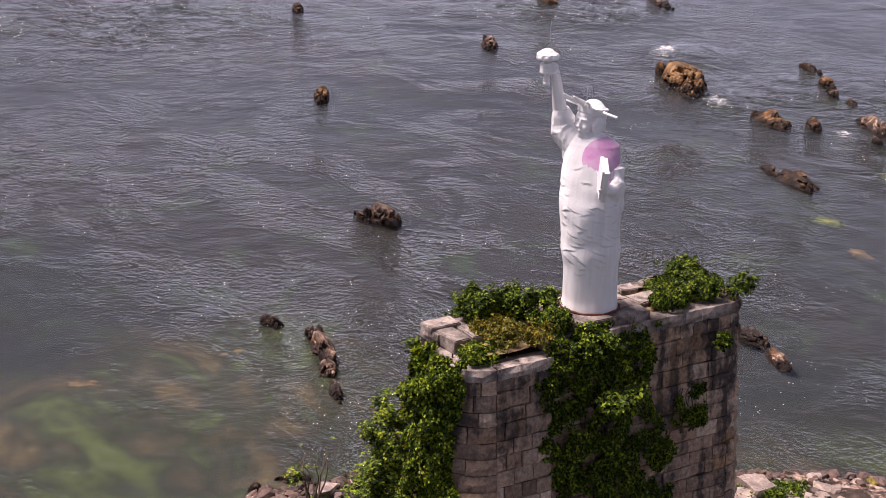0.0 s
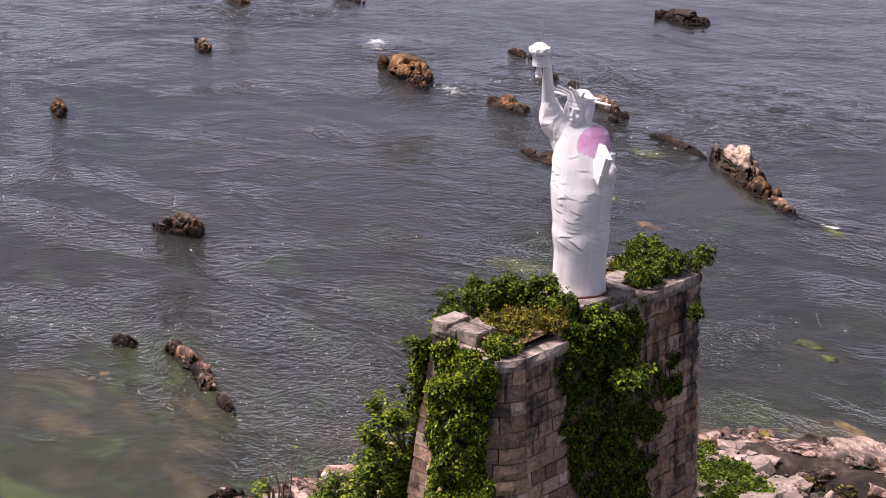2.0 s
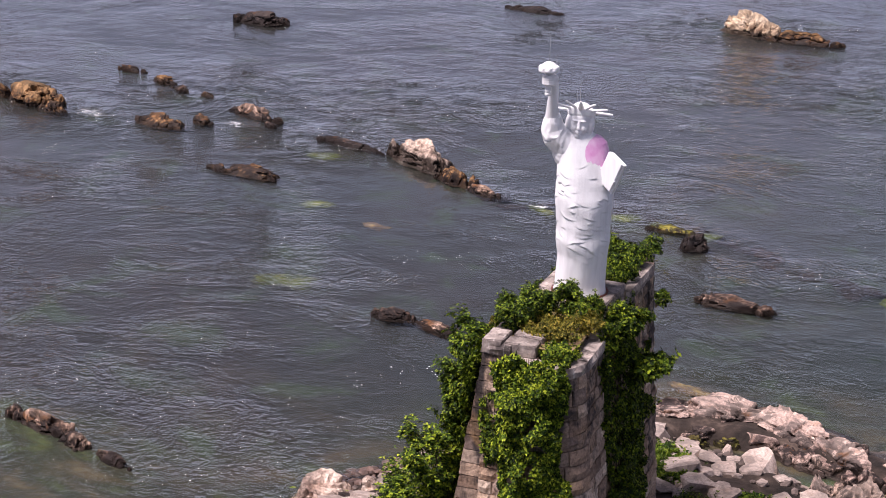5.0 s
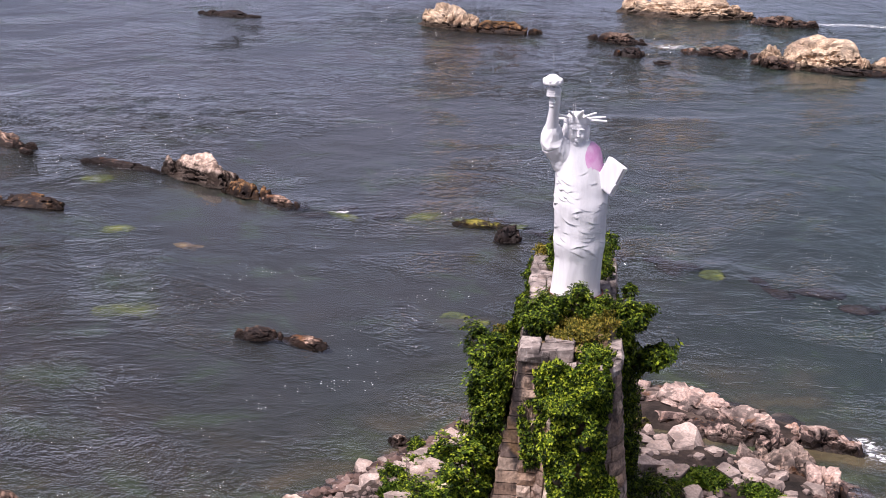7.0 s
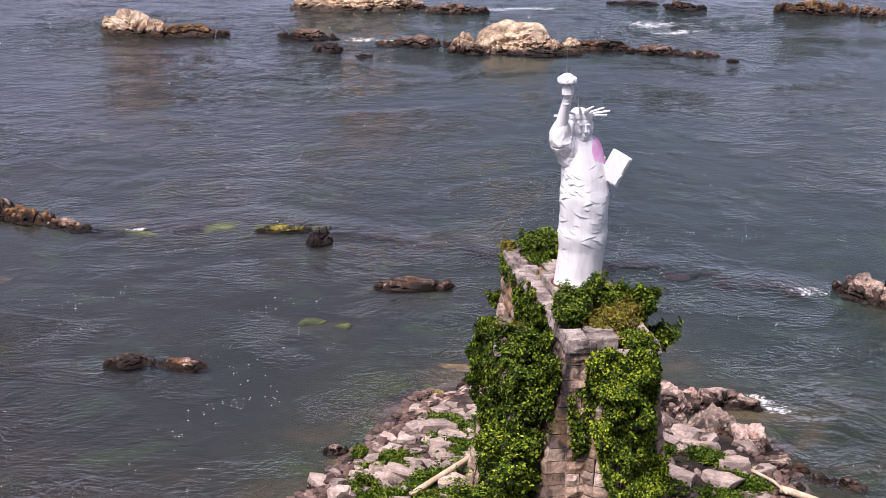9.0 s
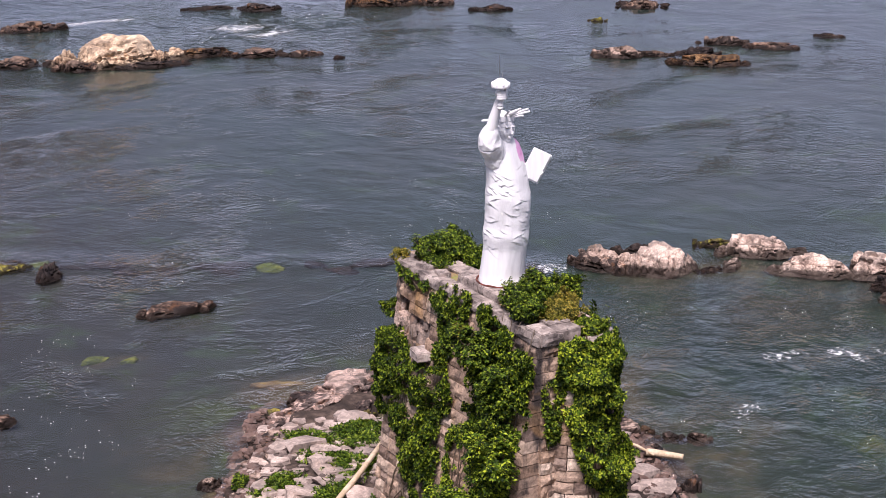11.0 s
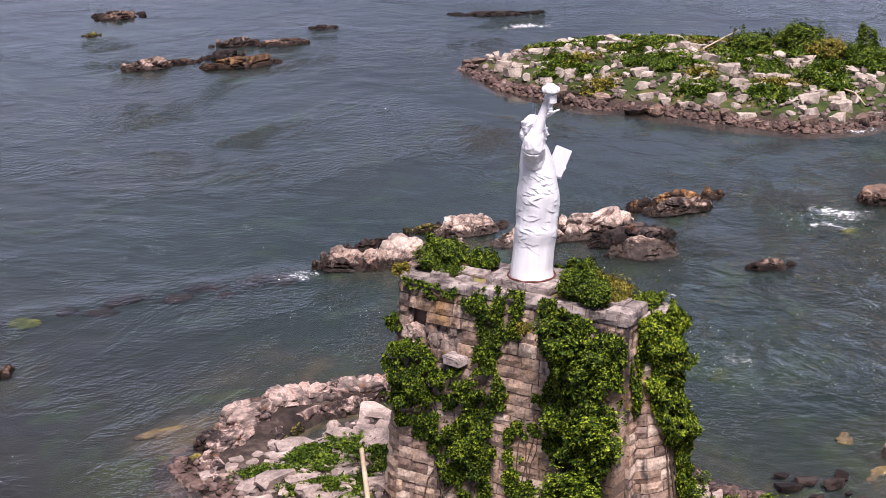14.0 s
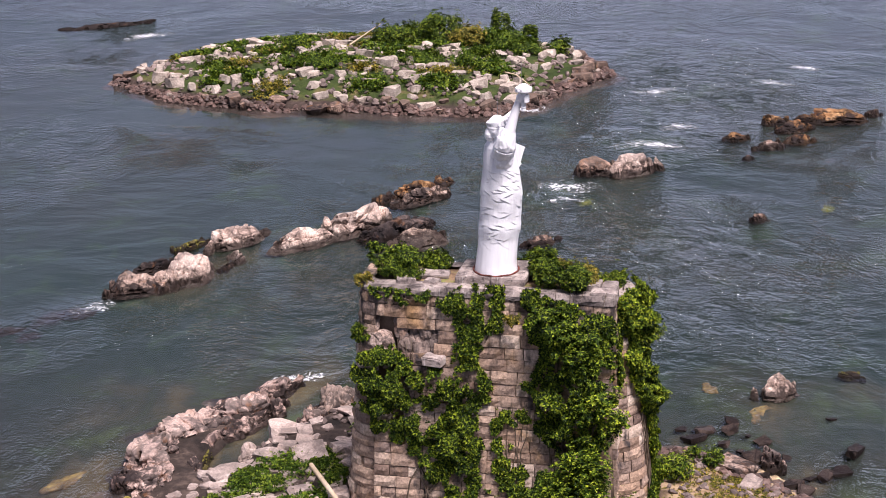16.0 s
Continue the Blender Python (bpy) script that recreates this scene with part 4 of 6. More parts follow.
boulder(8.4, 9.0, 3.1, 2.2, 1.4, -30, TAN, "large pale pinkish boulder on the shoal", 0, "boulders of the shoal")
boulder(9.5, 7.8, 2.2, 1.5, 1.0, -50, BEDROCK, "dark-flanked split boulder on the shoal", 0, "boulders of the shoal")
boulder(6.9, 9.6, 1.6, 1.1, 0.95, -50, BEDROCK, "tan boulder on the shoal", 0, "boulders of the shoal")
boulder(4.9, 10.0, 1.5, 1.2, 0.9, -60, TAN, "rounded pinkish boulder beside the pool", 0, "boulders of the shoal")
boulder(6.2, 8.6, 2.4, 0.8, 0.85, -28, TAN, "long split slab on the shoal", 0, "boulders of the shoal")
boulder(-9.8, 2.3, 2.8, 1.8, 1.15, 40, PALE, "large smooth pale boulder at the water's edge", 0, "boulders of the shoal", 0)
boulder(-8.2, 3.3, 1.7, 1.1, 1.0, 20, PALE, "smooth pale boulder at the water's edge", 0, "boulders of the shoal", 0)
boulder(-10.3, 0.7, 2.2, 1.4, 0.8, 60, PALE, "smooth pale boulder at the water's edge", 0, "boulders of the shoal", 0)
boulder(3.0, 11.2, 1.3, 0.9, 0.85, -70, SLAB, "split pinkish stone beside the pool", 0, "boulders of the shoal", 0)
boulder(3.4, 10.4, 1.25, 1.0, 0.8, -40, SLAB, "blocky pale stone beside the pool", 0, "boulders of the shoal", 0)
boulder(9.2, 0.5, 0.9, 0.7, 0.5, 0, DARK, "dark stone on the eastern shore", 0, "boulders of the shoal")

# ---------- river bed ----------
bx_, by_, bf_ = grid(np.arange(-120, 131, 1.0), np.arange(-36, 131, 1.0))
depth = -1.5 + 0.45 * fbm(flat(bx_, by_, 0.06)).reshape(bx_.shape) + 0.30 * fbm(flat(bx_, by_, 0.35)).reshape(bx_.shape)
for sx, sy, sr, sh in ((-22, 0, 9, 0.8), (-18, -8, 9, 0.9), (-22, 24, 10, 0.3), (12, -9, 6, 0.8), (20, -14, 8, 0.4), (42, -8, 12, 0.2), (-28, 44, 9, 0.35), (48, -18, 9, 0.4), (4, 26, 12, 0.25)):
    depth = depth + sh * np.exp(-((bx_ - sx) ** 2 + (by_ - sy) ** 2) / sr ** 2)
for sx, sy, sr in SHALLOWS:
    depth = depth + 0.3 * np.exp(-((bx_ - sx) ** 2 + (by_ - sy) ** 2) / sr ** 2)
depth = np.maximum(depth, -1.1 + 0.9 * np.exp(np.minimum(inside(SHOAL, bx_, by_), 0) / 4.5))
depth = np.maximum(depth, -1.5 + 0.5 * np.exp(np.minimum(inside(ISLE, bx_, by_), 0) / 2.0))
depth = depth + 0.40 * np.maximum(0, fbm(flat(bx_, by_, 0.4)).reshape(bx_.shape))
depth = np.minimum(depth, -0.12)
bv = np.stack([bx_.ravel(), by_.ravel(), depth.ravel()], 1)
x0, x1, y0, y1 = bx_.min(), bx_.max(), by_.min(), by_.max()
ring = np.array([(x, y, -1.5) for x in (-3000, x0, x1, 3000) for y in (-3000, y0, y1, 3000)], float)
bv, bf_ = joined([(bv, bf_), (ring, rf)])
thing("river_bed", "silty dark river bed with brown and green growth", "ground", "", "structure", mesh_of("river_bed", bv, bf_, BED, True))

# ---------- foliage tools ----------
def sprays(pts, nrm, size, rng, k=6, droop=0.15, slim=0.58):
    """Leaves that fan out from each point, each a folded blade of two triangles."""
    m = len(pts)
    nrm = nrm / (np.linalg.norm(nrm, axis=1)[:, None] + 1e-9)
    ref = rng.normal(size=(m, 3))
    a = np.cross(nrm, ref)
    a /= np.linalg.norm(a, axis=1)[:, None] + 1e-9
    b = np.cross(nrm, a)
    ang = np.linspace(0, 2 * math.pi, k, endpoint=False)[None] + rng.uniform(-0.4, 0.4, (m, k))
    ln = (np.asarray(size) * np.ones(m))[:, None] * rng.uniform(0.6, 1.15, (m, k))
    d = np.cos(ang)[..., None] * a[:, None] + np.sin(ang)[..., None] * b[:, None]
    d = d + nrm[:, None] * rng.uniform(-0.1, 0.6, (m, k))[..., None] - np.array([0, 0, droop])
    d /= np.linalg.norm(d, axis=2)[..., None]
    up = nrm[:, None] + 0.25 * rng.normal(size=(m, k, 3))
    side = np.cross(d, up)
    side /= np.linalg.norm(side, axis=2)[..., None] + 1e-9
    up = np.cross(side, d)
    base = pts[:, None] + d * ln[..., None] * 0.08
    mid = base + d * ln[..., None] * 0.5 + up * ln[..., None] * 0.05
    w = ln[..., None] * slim * 0.5
    tip = base + d * ln[..., None] - up * ln[..., None] * 0.12
    v = np.stack([base, mid - side * w, tip, mid + side * w], 2).reshape(-1, 3)
    i = np.arange(m * k)[:, None] * 4
    f = np.concatenate([i + np.array([0, 1, 2]), i + np.array([0, 2, 3])])
    return v, f


def shrub(name, label, category, x, y, z, r, h, count, mat, seed, size=0.16, group="", lean=(0, 0), k=6, bare=0.0):
    """Stems from one foot and a ragged crown of leaf sprays."""
    rng = np.random.RandomState(seed)
    root = thing(name, label, category, group, "", None, pose(x, y, z))
    stems, tips = [], []
    for j in range(rng.randint(5, 8)):
        a, out = rng.uniform(0, 2 * math.pi), rng.uniform(0.3, 0.9) * r
        t = np.linspace(0, 1, 6)[:, None]
        end = np.array([math.cos(a) * out + lean[0], math.sin(a) * out + lean[1], h * rng.uniform(0.65, 1.0)])
        line = t * end + 0.06 * h * rng.normal(size=(6, 3)) * t + np.array([0, 0, -0.1]) * (1 - t)
        stems.append(tube(line, np.linspace(0.03, 0.008, 6) * (0.6 + 0.4 * h), 5))
        tips.append(end)
    tips = np.array(tips)
    v, f = joined(stems)
    part("stem", mesh_of("stem", v, f, BARK, True), root)
    count, size = int(count * 2.1), size * 0.62
    n = int(count * 2.2)
    u = rng.normal(size=(n, 3))
    u /= np.linalg.norm(u, axis=1)[:, None]
    rad = rng.uniform(0.35, 1.0, n) ** 0.55
    which = rng.randint(0, len(tips), n)
    c = np.array([lean[0] * 0.7, lean[1] * 0.7, h * 0.52])
    body = c + u * rad[:, None] * np.array([r, r, h * 0.5])
    tuft = tips[which] * rng.uniform(0.75, 1.08, n)[:, None] + rng.normal(size=(n, 3)) * 0.16 * r
    p = np.where((rng.rand(n) < 0.45)[:, None], tuft, body)
    keep = (fbm((p + np.array([x, y, z])) * 1.9 / max(r, 0.6), 3) > -0.22 + bare) & (p[:, 2] > -0.05)
    p = p[keep][:count]
    nr = (p - c * np.array([1, 1, 0.6])) + np.array([0, 0, 0.5 * h]) + 0.35 * rng.normal(size=p.shape)
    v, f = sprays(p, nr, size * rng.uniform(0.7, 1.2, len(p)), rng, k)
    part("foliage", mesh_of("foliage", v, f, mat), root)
    return root


# ---------- the bridge pier ----------
TOP = 10.05
W_X, E_X, N_Y, S_Y = -1.5, 1.27, 5.0, -4.65
pier = thing("bridge_pier", "old stone bridge pier of dark weathered blocks, half overgrown", "bridge pier")


def quarter(cx, cy, r, a0, a1, n=6, ry=None):
    return [(cx + r * math.cos(radians(a0 + (a1 - a0) * k / n)), cy + (ry or r) * math.sin(radians(a0 + (a1 - a0) * k / n))) for k in range(n + 1)]


# runs of wall, each a line seen from above with the way it faces to its right, its batter and its height
RUNS = {
    "west": ([(W_X, 4.3), (W_X, S_Y)], 0.15, TOP - 0.36),
    "north_west": (quarter(W_X + 0.7, 4.3, 0.7, 90, 180), 0.09, TOP - 0.36),
    "north": ([(0.57, N_Y), (W_X + 0.7, N_Y)], 0.06, TOP - 0.36),
    "north_east": (quarter(0.57, 4.3, 0.7, 0, 90), 0.07, TOP - 0.36),
    "east": ([(E_X, -2.3), (E_X, 4.3)], 0.08, TOP - 0.36),
    "nose_east": ([(1.42, -4.15), (1.42, -2.3)], 0.08, 9.4),
    "nose": (quarter(0.38, -4.15, 1.04, -178, 0, 16, 0.95), 0.10, 9.4),
    "south": ([(W_X, S_Y), (-0.45, S_Y)], 0.03, TOP - 0.36),
}


def along(line, s):
    """Point and outward way at a length s along a run."""
    for (ax, ay), (bx, by) in zip(line, line[1:]):
        d = math.hypot(bx - ax, by - ay)
        if s <= d + 1e-6 or (bx, by) == line[-1]:
            t = min(max(s / d, 0), 1)
            return Vector((ax + t * (bx - ax), ay + t * (by - ay))), Vector(((by - ay) / d, -(bx - ax) / d))
        s -= d


def block(rng, line, s0, s1, z0, z1, batter, proud):
    """One rough-faced stone: a wedge of the wall with a pillowed, chipped face."""
    cols, rows = 4, 3
    verts = []
    for depth_k in (0, 1):
        for i in range(cols):
            for j in range(rows):
                fs, fz = i / (cols - 1), j / (rows - 1)
                if depth_k:
                    fs, fz = 0.5 + (fs - 0.5) * 1.0, 0.5 + (fz - 0.5) * 1.0
                s, z = s0 + (s1 - s0) * fs, z0 + (z1 - z0) * fz
                p, n = along(line, s)
                out = batter * (TOP - z)
                edge = i in (0, cols - 1) or j in (0, rows - 1)
                d = -0.5 if depth_k == 0 else out + proud + (rng.uniform(-0.05, -0.012) if edge else rng.uniform(0.008, 0.05))
                jit = 0.0 if depth_k == 0 else rng.uniform(-0.013, 0.013)
                verts.append((p.x + n.x * d, p.y + n.y * d, z + jit))
    fc = []
    q = cols * rows
    for i in range(cols - 1):
        for j in range(rows - 1):
            a = q + i * rows + j
            fc.append((a, a + rows, a + rows + 1, a + 1))
    for i in range(cols - 1):
        a, c = i * rows, i * rows + rows - 1
        fc.append((q + a, a, a + rows, q + a + rows))
        fc.append((q + c + rows, c + rows, c, q + c))
    for j in range(rows - 1):
        a, c = j, (cols - 1) * rows + j
        fc.append((q + a + 1, a + 1, a, q + a))
        fc.append((q + c, c, c + 1, q + c + 1))
    return np.array(verts), np.array(fc)


def gone(run, y, z):
    """The fallen part of the west face and of its north corner."""
    if run == "west":
        ragged = 0.3 * math.sin(5.1 * y + 3 * z)
        low = 5.3 - 1.15 * (4.5 - y) if y > 1.2 else 9
        hole = y > 3.1 + ragged and low + ragged * 0.5 < z < 7.2 + 0.3 * ragged
        return hole or (y > 1.75 + ragged and 7.45 < z < 8.45 + 0.5 * ragged)
    if run == "north_west":
        return 5.5 < z < 6.35
    return False


stones = []
for run, (line, batter, top) in RUNS.items():
    total = sum(math.hypot(b[0] - a[0], b[1] - a[1]) for a, b in zip(line, line[1:]))
    rng = np.random.RandomState(sum(map(ord, run)))
    z, course = top, 0
    hrng = np.random.RandomState(5)
    while z > 0.3:
        h = hrng.uniform(0.38, 0.50)
        s = 0.0
        while s < total - 0.02:
            w = rng.uniform(0.45, 1.25) if total > 2.5 else rng.uniform(0.45, 0.8)
            if course % 2 and s == 0:
                w *= 0.55
            if total - s - w < 0.35:
                w = total - s
            mid, _ = along(line, s + w / 2)
            if not gone(run, mid.y, z - h / 2):
                stones.append((run, line, s + 0.014, s + w - 0.014, z - h + 0.016, z - 0.014, batter, rng.uniform(-0.03, 0.04)))
            s += w
        z -= h
        course += 1

# coping: long slabs along both edges and round the nose
for run, y_from, y_to in (("west", 0.0, 8.95), ("east", 0.0, 6.6), ("north_west", 0, 1.1), ("north", 0, 1.37), ("north_east", 0, 1.1), ("south", 0.0, 0.85)):
    line, batter, _ = RUNS[run]
    rng = np.random.RandomState(len(run) + 40)
    s = y_from
    while s < y_to - 0.05:
        w = min(rng.uniform(0.8, 1.5), y_to - s)
        if y_to - s - w < 0.4:
            w = y_to - s
        stones.append((run, line, s + 0.01, s + w - 0.01, TOP - 0.345, TOP + rng.uniform(-0.015, 0.02), batter, 0.06))
        s += w
rng = np.random.RandomState(61)
line, batter, _ = RUNS["nose"]
for s0, s1 in ((0.05, 0.95), (0.97, 2.0), (2.02, 3.05)):
    stones.append(("nose", line, s0, s1, 9.41, 9.72, batter, 0.10))
stones.append(("nose_east", RUNS["nose_east"][0], 0.0, 1.85, 9.41, 9.72, 0.08, 0.10))

rank = {"west": 0, "nose": 0, "south": 0, "nose_east": 1, "north_west": 1, "east": 2, "north_east": 3, "north": 4}
stones.sort(key=lambda q: (rank[q[0]] >= 3) * 50 - q[4] + rank[q[0]] * 0.8)
rng = np.random.RandomState(3)
rest = []
for k, (run, line, s0, s1, z0, z1, batter, proud) in enumerate(stones):
    vf = block(rng, line, s0, s1, z0, z1, batter, proud)
    if k < 300:
        part("stone", mesh_of("stone", *vf, COPING if z1 > TOP - 0.05 or 9.7 < z1 < 9.73 else STONE), pier)
    else:
        rest.append(vf)
tagged(part("masonry", mesh_of("masonry", *joined(rest), STONE_ISLAND), pier), "lower and far courses of the pier's stones", "", "", "stuff")

# the rubble inside, set back behind the facing
bm = bmesh.new()
plan = [(W_X + 0.32, 4.2), (W_X + 0.32, S_Y + 0.3), (-0.4, S_Y + 0.3), (-0.3, -4.7), (0.38, -4.85), (1.05, -4.7), (1.15, -4.1), (1.0, -2.2),
        (E_X - 0.3, 4.2), (0.5, 4.7), (-0.8, 4.7)]
low = [bm.verts.new((x * 1.45, y * 1.12, -0.2)) for x, y in plan]
high = [bm.verts.new((x, y, 9.45 if y < -4.2 else TOP - 0.30)) for x, y in plan]
for i in range(len(plan)):
    k = (i + 1) % len(plan)
    bm.faces.new((low[k], low[i], high[i], high[k]))
bm.faces.new(high)
bmesh.ops.recalc_face_normals(bm, faces=bm.faces)
part("rubble_core", from_bm("rubble_core", bm, CORE), pier, "dark earth and rubble behind the facing stones")

# broken rubble that shows in the recess of the west face
rng = np.random.RandomState(71)
for k in range(34):
    y, z = rng.uniform(1.7, 4.5), rng.uniform(7.4, 8.6)
    cv, cf = rock_form(rng.uniform(0.35, 0.8), rng.uniform(0.3, 0.5), rng.uniform(0.14, 0.3), 700 + k, 3)
    r = np.array(Euler((rng.uniform(-0.3, 0.3), rng.uniform(-0.3, 0.3), 1.57 + rng.uniform(-0.4, 0.4))).to_matrix())
    part("rubble_stone", mesh_of("rubble_stone", cv @ r.T + np.array([W_X - 0.15 * (TOP - z) + rng.uniform(0.22, 0.4), y, z]), cf, TAN), pier)

# earth on the top
gx, gy, gf = grid(np.linspace(W_X + 0.25, E_X - 0.2, 18), np.linspace(S_Y + 0.2, N_Y - 0.2, 48))
gz = TOP - 0.10 + 0.10 * fbm(flat(gx, gy, 1.1)).reshape(gx.shape)
part("earth_fill", mesh_of("earth_fill", np.stack([gx.ravel(), gy.ravel(), gz.ravel()], 1), gf, SOIL, True), pier, "tan earth with dry grass")


def hewn(x0, x1, y0, y1, z0, z1, seed, turn=0.0, mat=COPING):
    """A hewn block with worn edges; returns mesh and its place."""
    rng = np.random.RandomState(seed)
    bm = bmesh.new()
    bmesh.ops.create_cube(bm, size=1)
    for v in bm.verts:
        v.co = Vector((v.co.x * (x1 - x0), v.co.y * (y1 - y0), v.co.z * (z1 - z0))) + Vector(rng.uniform(-0.02, 0.02, 3))
    bmesh.ops.bevel(bm, geom=list(bm.edges), offset=0.03, segments=2, affect="EDGES")
    bmesh.ops.subdivide_edges(bm, edges=[e for e in bm.edges if e.calc_length() > 0.25], cuts=2, use_grid_fill=True)
    for v in bm.verts:
        v.co += Vector(rng.uniform(-0.009, 0.009, 3))
    return from_bm("block", bm, mat), pose((x0 + x1) / 2, (y0 + y1) / 2, (z0 + z1) / 2, 0, 0, turn)


def loose_block(x0, x1, y0, y1, z0, z1, seed, label, turn=0.0):
    me, m = hewn(x0, x1, y0, y1, z0, z1, seed, turn)
    return thing("stone_block", label, "stone block", "loose blocks on the pier", "", me, m)


loose_block(-1.52, -0.92, -4.72, -3.75, 9.74, 10.17, 1, "pale hewn corner block on the pier's south end")
loose_block(-0.88, 0.08, -4.62, -4.05, 9.72, 10.12, 2, "pale hewn slab on the pier's south end")
loose_block(-0.80, 0.10, -4.0, -3.45, 9.80, 10.14, 3, "hewn slab half hidden by weeds")
loose_block(-1.35, -0.75, 2.85, 3.55, 9.95, 10.2, 4, "grey loose block lying on the pier", 14)
loose_block(-1.25, -0.80, 1.95, 2.5, 9.95, 10.17, 5, "grey loose block lying on the pier", -10)
loose_block(-0.55, 0.15, 1.75, 3.0, 9.98, 10.13, 6, "tan flat slab behind the statue", 4)
loose_block(-2.35, -1.35, 1.55, 2.35, 7.18, 7.50, 7, "pale long stone jutting from the broken wall", -8)
loose_block(-2.05, -1.2, 4.35, 5.0, 6.35, 6.85, 8, "pale corner stone jutting over the broken wall", 30)
plinth = thing("plinth", "grey granite plinth slabs under the statue", "plinth")
for k, (a, b, c, d) in enumerate(((-0.95, 0.08, -1.25, 0.05), (0.10, 1.12, -1.25, 0.05), (-0.95, 0.08, 0.07, 1.38), (0.10, 1.12, 0.07, 1.38))):
    me, m = hewn(a, b, c, d, 9.98, 10.32, 20 + k)
    part("slab", me, plinth).matrix_world = m

# iron pins on the nose coping
for px_, py_ in ((0.2, -4.75), (1.1, -3.6)):
    thing("iron_pin", "small rusty iron pin set in the coping", "pin", "", "", mesh_of("iron_pin", *tube([(px_, py_, 9.68), (px_, py_, 9.84)], 0.025, 8), BRICK_RED))

# ---------- the statue ----------
def blob(c, r, level=3, amp=0.0, seed=0):
    v, f = ico(level)
    k = 1 + amp * fbm(v * 2.2 + seed, 3)
    return v * k[:, None] * np.array(r) + np.array(c), f


def slab(c, size, rx, ry, rz):
    v = np.array([(x, y, z) for x in (-.5, .5) for y in (-.5, .5) for z in (-.5, .5)]) * np.array(size)
    r = np.array(Euler((radians(rx), radians(ry), radians(rz))).to_matrix())
    f = np.array([(0, 1, 3, 2), (4, 6, 7, 5), (0, 4, 5, 1), (2, 3, 7, 6), (0, 2, 6, 4), (1, 5, 7, 3)])
    return v @ r.T + np.array(c), f


def lathe(c, prof, sides=40, ripple=0.0, waves=8):
    ang = np.linspace(0, 2 * math.pi, sides, endpoint=False)
    v, f = [], []
    for z, r in prof:
        rr = r * (1 + ripple * np.cos(waves * ang))
        v.append(np.stack([c[0] + rr * np.cos(ang), c[1] + rr * np.sin(ang), np.full(sides, c[2] + z)], 1))
    for i in range(len(prof) - 1):
        for j in range(sides):
            k = (j + 1) % sides
            f.append((i * sides + j, i * sides + k, (i + 1) * sides + k, (i + 1) * sides + j))
    return np.concatenate(v), np.array(f)


def robe():
    """The gown: rings from the hem to the neck, soft hanging cloth and undercut folds that run across it."""
    zs = np.concatenate([np.linspace(0, 5.15, 300), [5.16]])
    key = np.array([(0, .82, .80, 0, 0), (.3, .78, .76, 0, 0), (.9, .77, .74, .0, .06), (1.25, .78, .75, .0, .10), (1.5, .82, .77, .01, .12), (1.75, .86, .78, .02, .14), (2.05, .83, .74, .03, .16),
                    (2.4, .84, .75, .05, .18), (2.8, .86, .75, .07, .20), (3.15, .89, .75, .08, .21), (3.45, .85, .70, .11, .2), (3.75, .80, .66, .13, .19), (4.1, .79, .62, .13, .16), (4.5, .79, .55, .13, .12),
                    (4.8, .74, .46, .14, .08), (4.96, .60, .38, .17, .07), (5.06, .40, .30, .22, .07), (5.15, .24, .22, .26, .07), (5.16, .01, .01, .26, .07)])
    na = 220
    ang = np.linspace(0, 2 * math.pi, na, endpoint=False)
    rx, ry, cx, cy = (np.interp(zs, key[:, 0], key[:, k]) for k in (1, 2, 3, 4))
    soft = np.hanning(27) / np.hanning(27).sum()
    low = zs < 4.75
    rx, ry, cx, cy = (np.where(low, np.convolve(np.pad(q, 13, mode="edge"), soft, "valid"), q) for q in (rx, ry, cx, cy))
    Z, A = np.meshgrid(zs, ang, indexing="ij")
    P = np.stack([np.cos(A).ravel(), np.sin(A).ravel(), Z.ravel()], 1)
    drape = fbm(P * np.array([2.6, 2.6, 0.5]) + 3, 3).reshape(Z.shape)
    bulge = fbm(P * np.array([1.1, 1.1, 1.5]) + 47, 2).reshape(Z.shape)
    pleat = fbm(P * np.array([3.2, 3.2, 0.35]) + 61, 2).reshape(Z.shape)
    body = np.clip((Z - 0.6) / 1.1, 0, 1) * np.clip((4.45 - Z) / 0.4, 0, 1)
    push = 0.03 * drape + body * 0.07 * bulge + 0.03 * pleat * np.clip((2.2 - Z) / 1.0, 0, 1)
    rng = np.random.RandomState(12)
    for k in range(150):
        a0, z0, w = rng.uniform(0, 2 * math.pi), rng.uniform(1.0, 4.25), rng.uniform(0.06, 0.26)
        da = (A - a0 + math.pi) % (2 * math.pi) - math.pi
        line = z0 + da * rng.uniform(-0.5, 0.3) + 0.02 * np.sin(da * 9 + k)
        dz = Z - line
        lip = np.where(dz > 0, np.exp(-dz / 0.11), -0.75 * np.exp(np.minimum(dz, 0) / 0.07))
        push += rng.uniform(0.012, 0.036) * lip * np.exp(-(da / w) ** 2) * body
    k = 1 + push
    X = cx[:, None] + rx[:, None] * k * np.cos(A)
    Y = cy[:, None] + ry[:, None] * k * np.sin(A)
    X[0], Y[0] = 0, 0
    Z[0] = 0.0
    Z[1] = 0.0
    v = np.stack([X.ravel(), Y.ravel(), Z.ravel()], 1)
    i = np.arange(Z.size).reshape(Z.shape)
    j = np.roll(i, -1, 1)
    return v, np.stack([i[:-1].ravel(), j[:-1].ravel(), j[1:].ravel(), i[1:].ravel()], 1)


HX, HY = 0.28, 0.09          # the head's middle
turn = np.array(Euler((0, radians(-4), radians(-24))).to_matrix())


def on_head(vf):
    """Head parts are shaped looking along +y, then turned towards her right."""
    return 1.1 * vf[0] @ turn.T + np.array([HX, HY, 5.45]), vf[1]


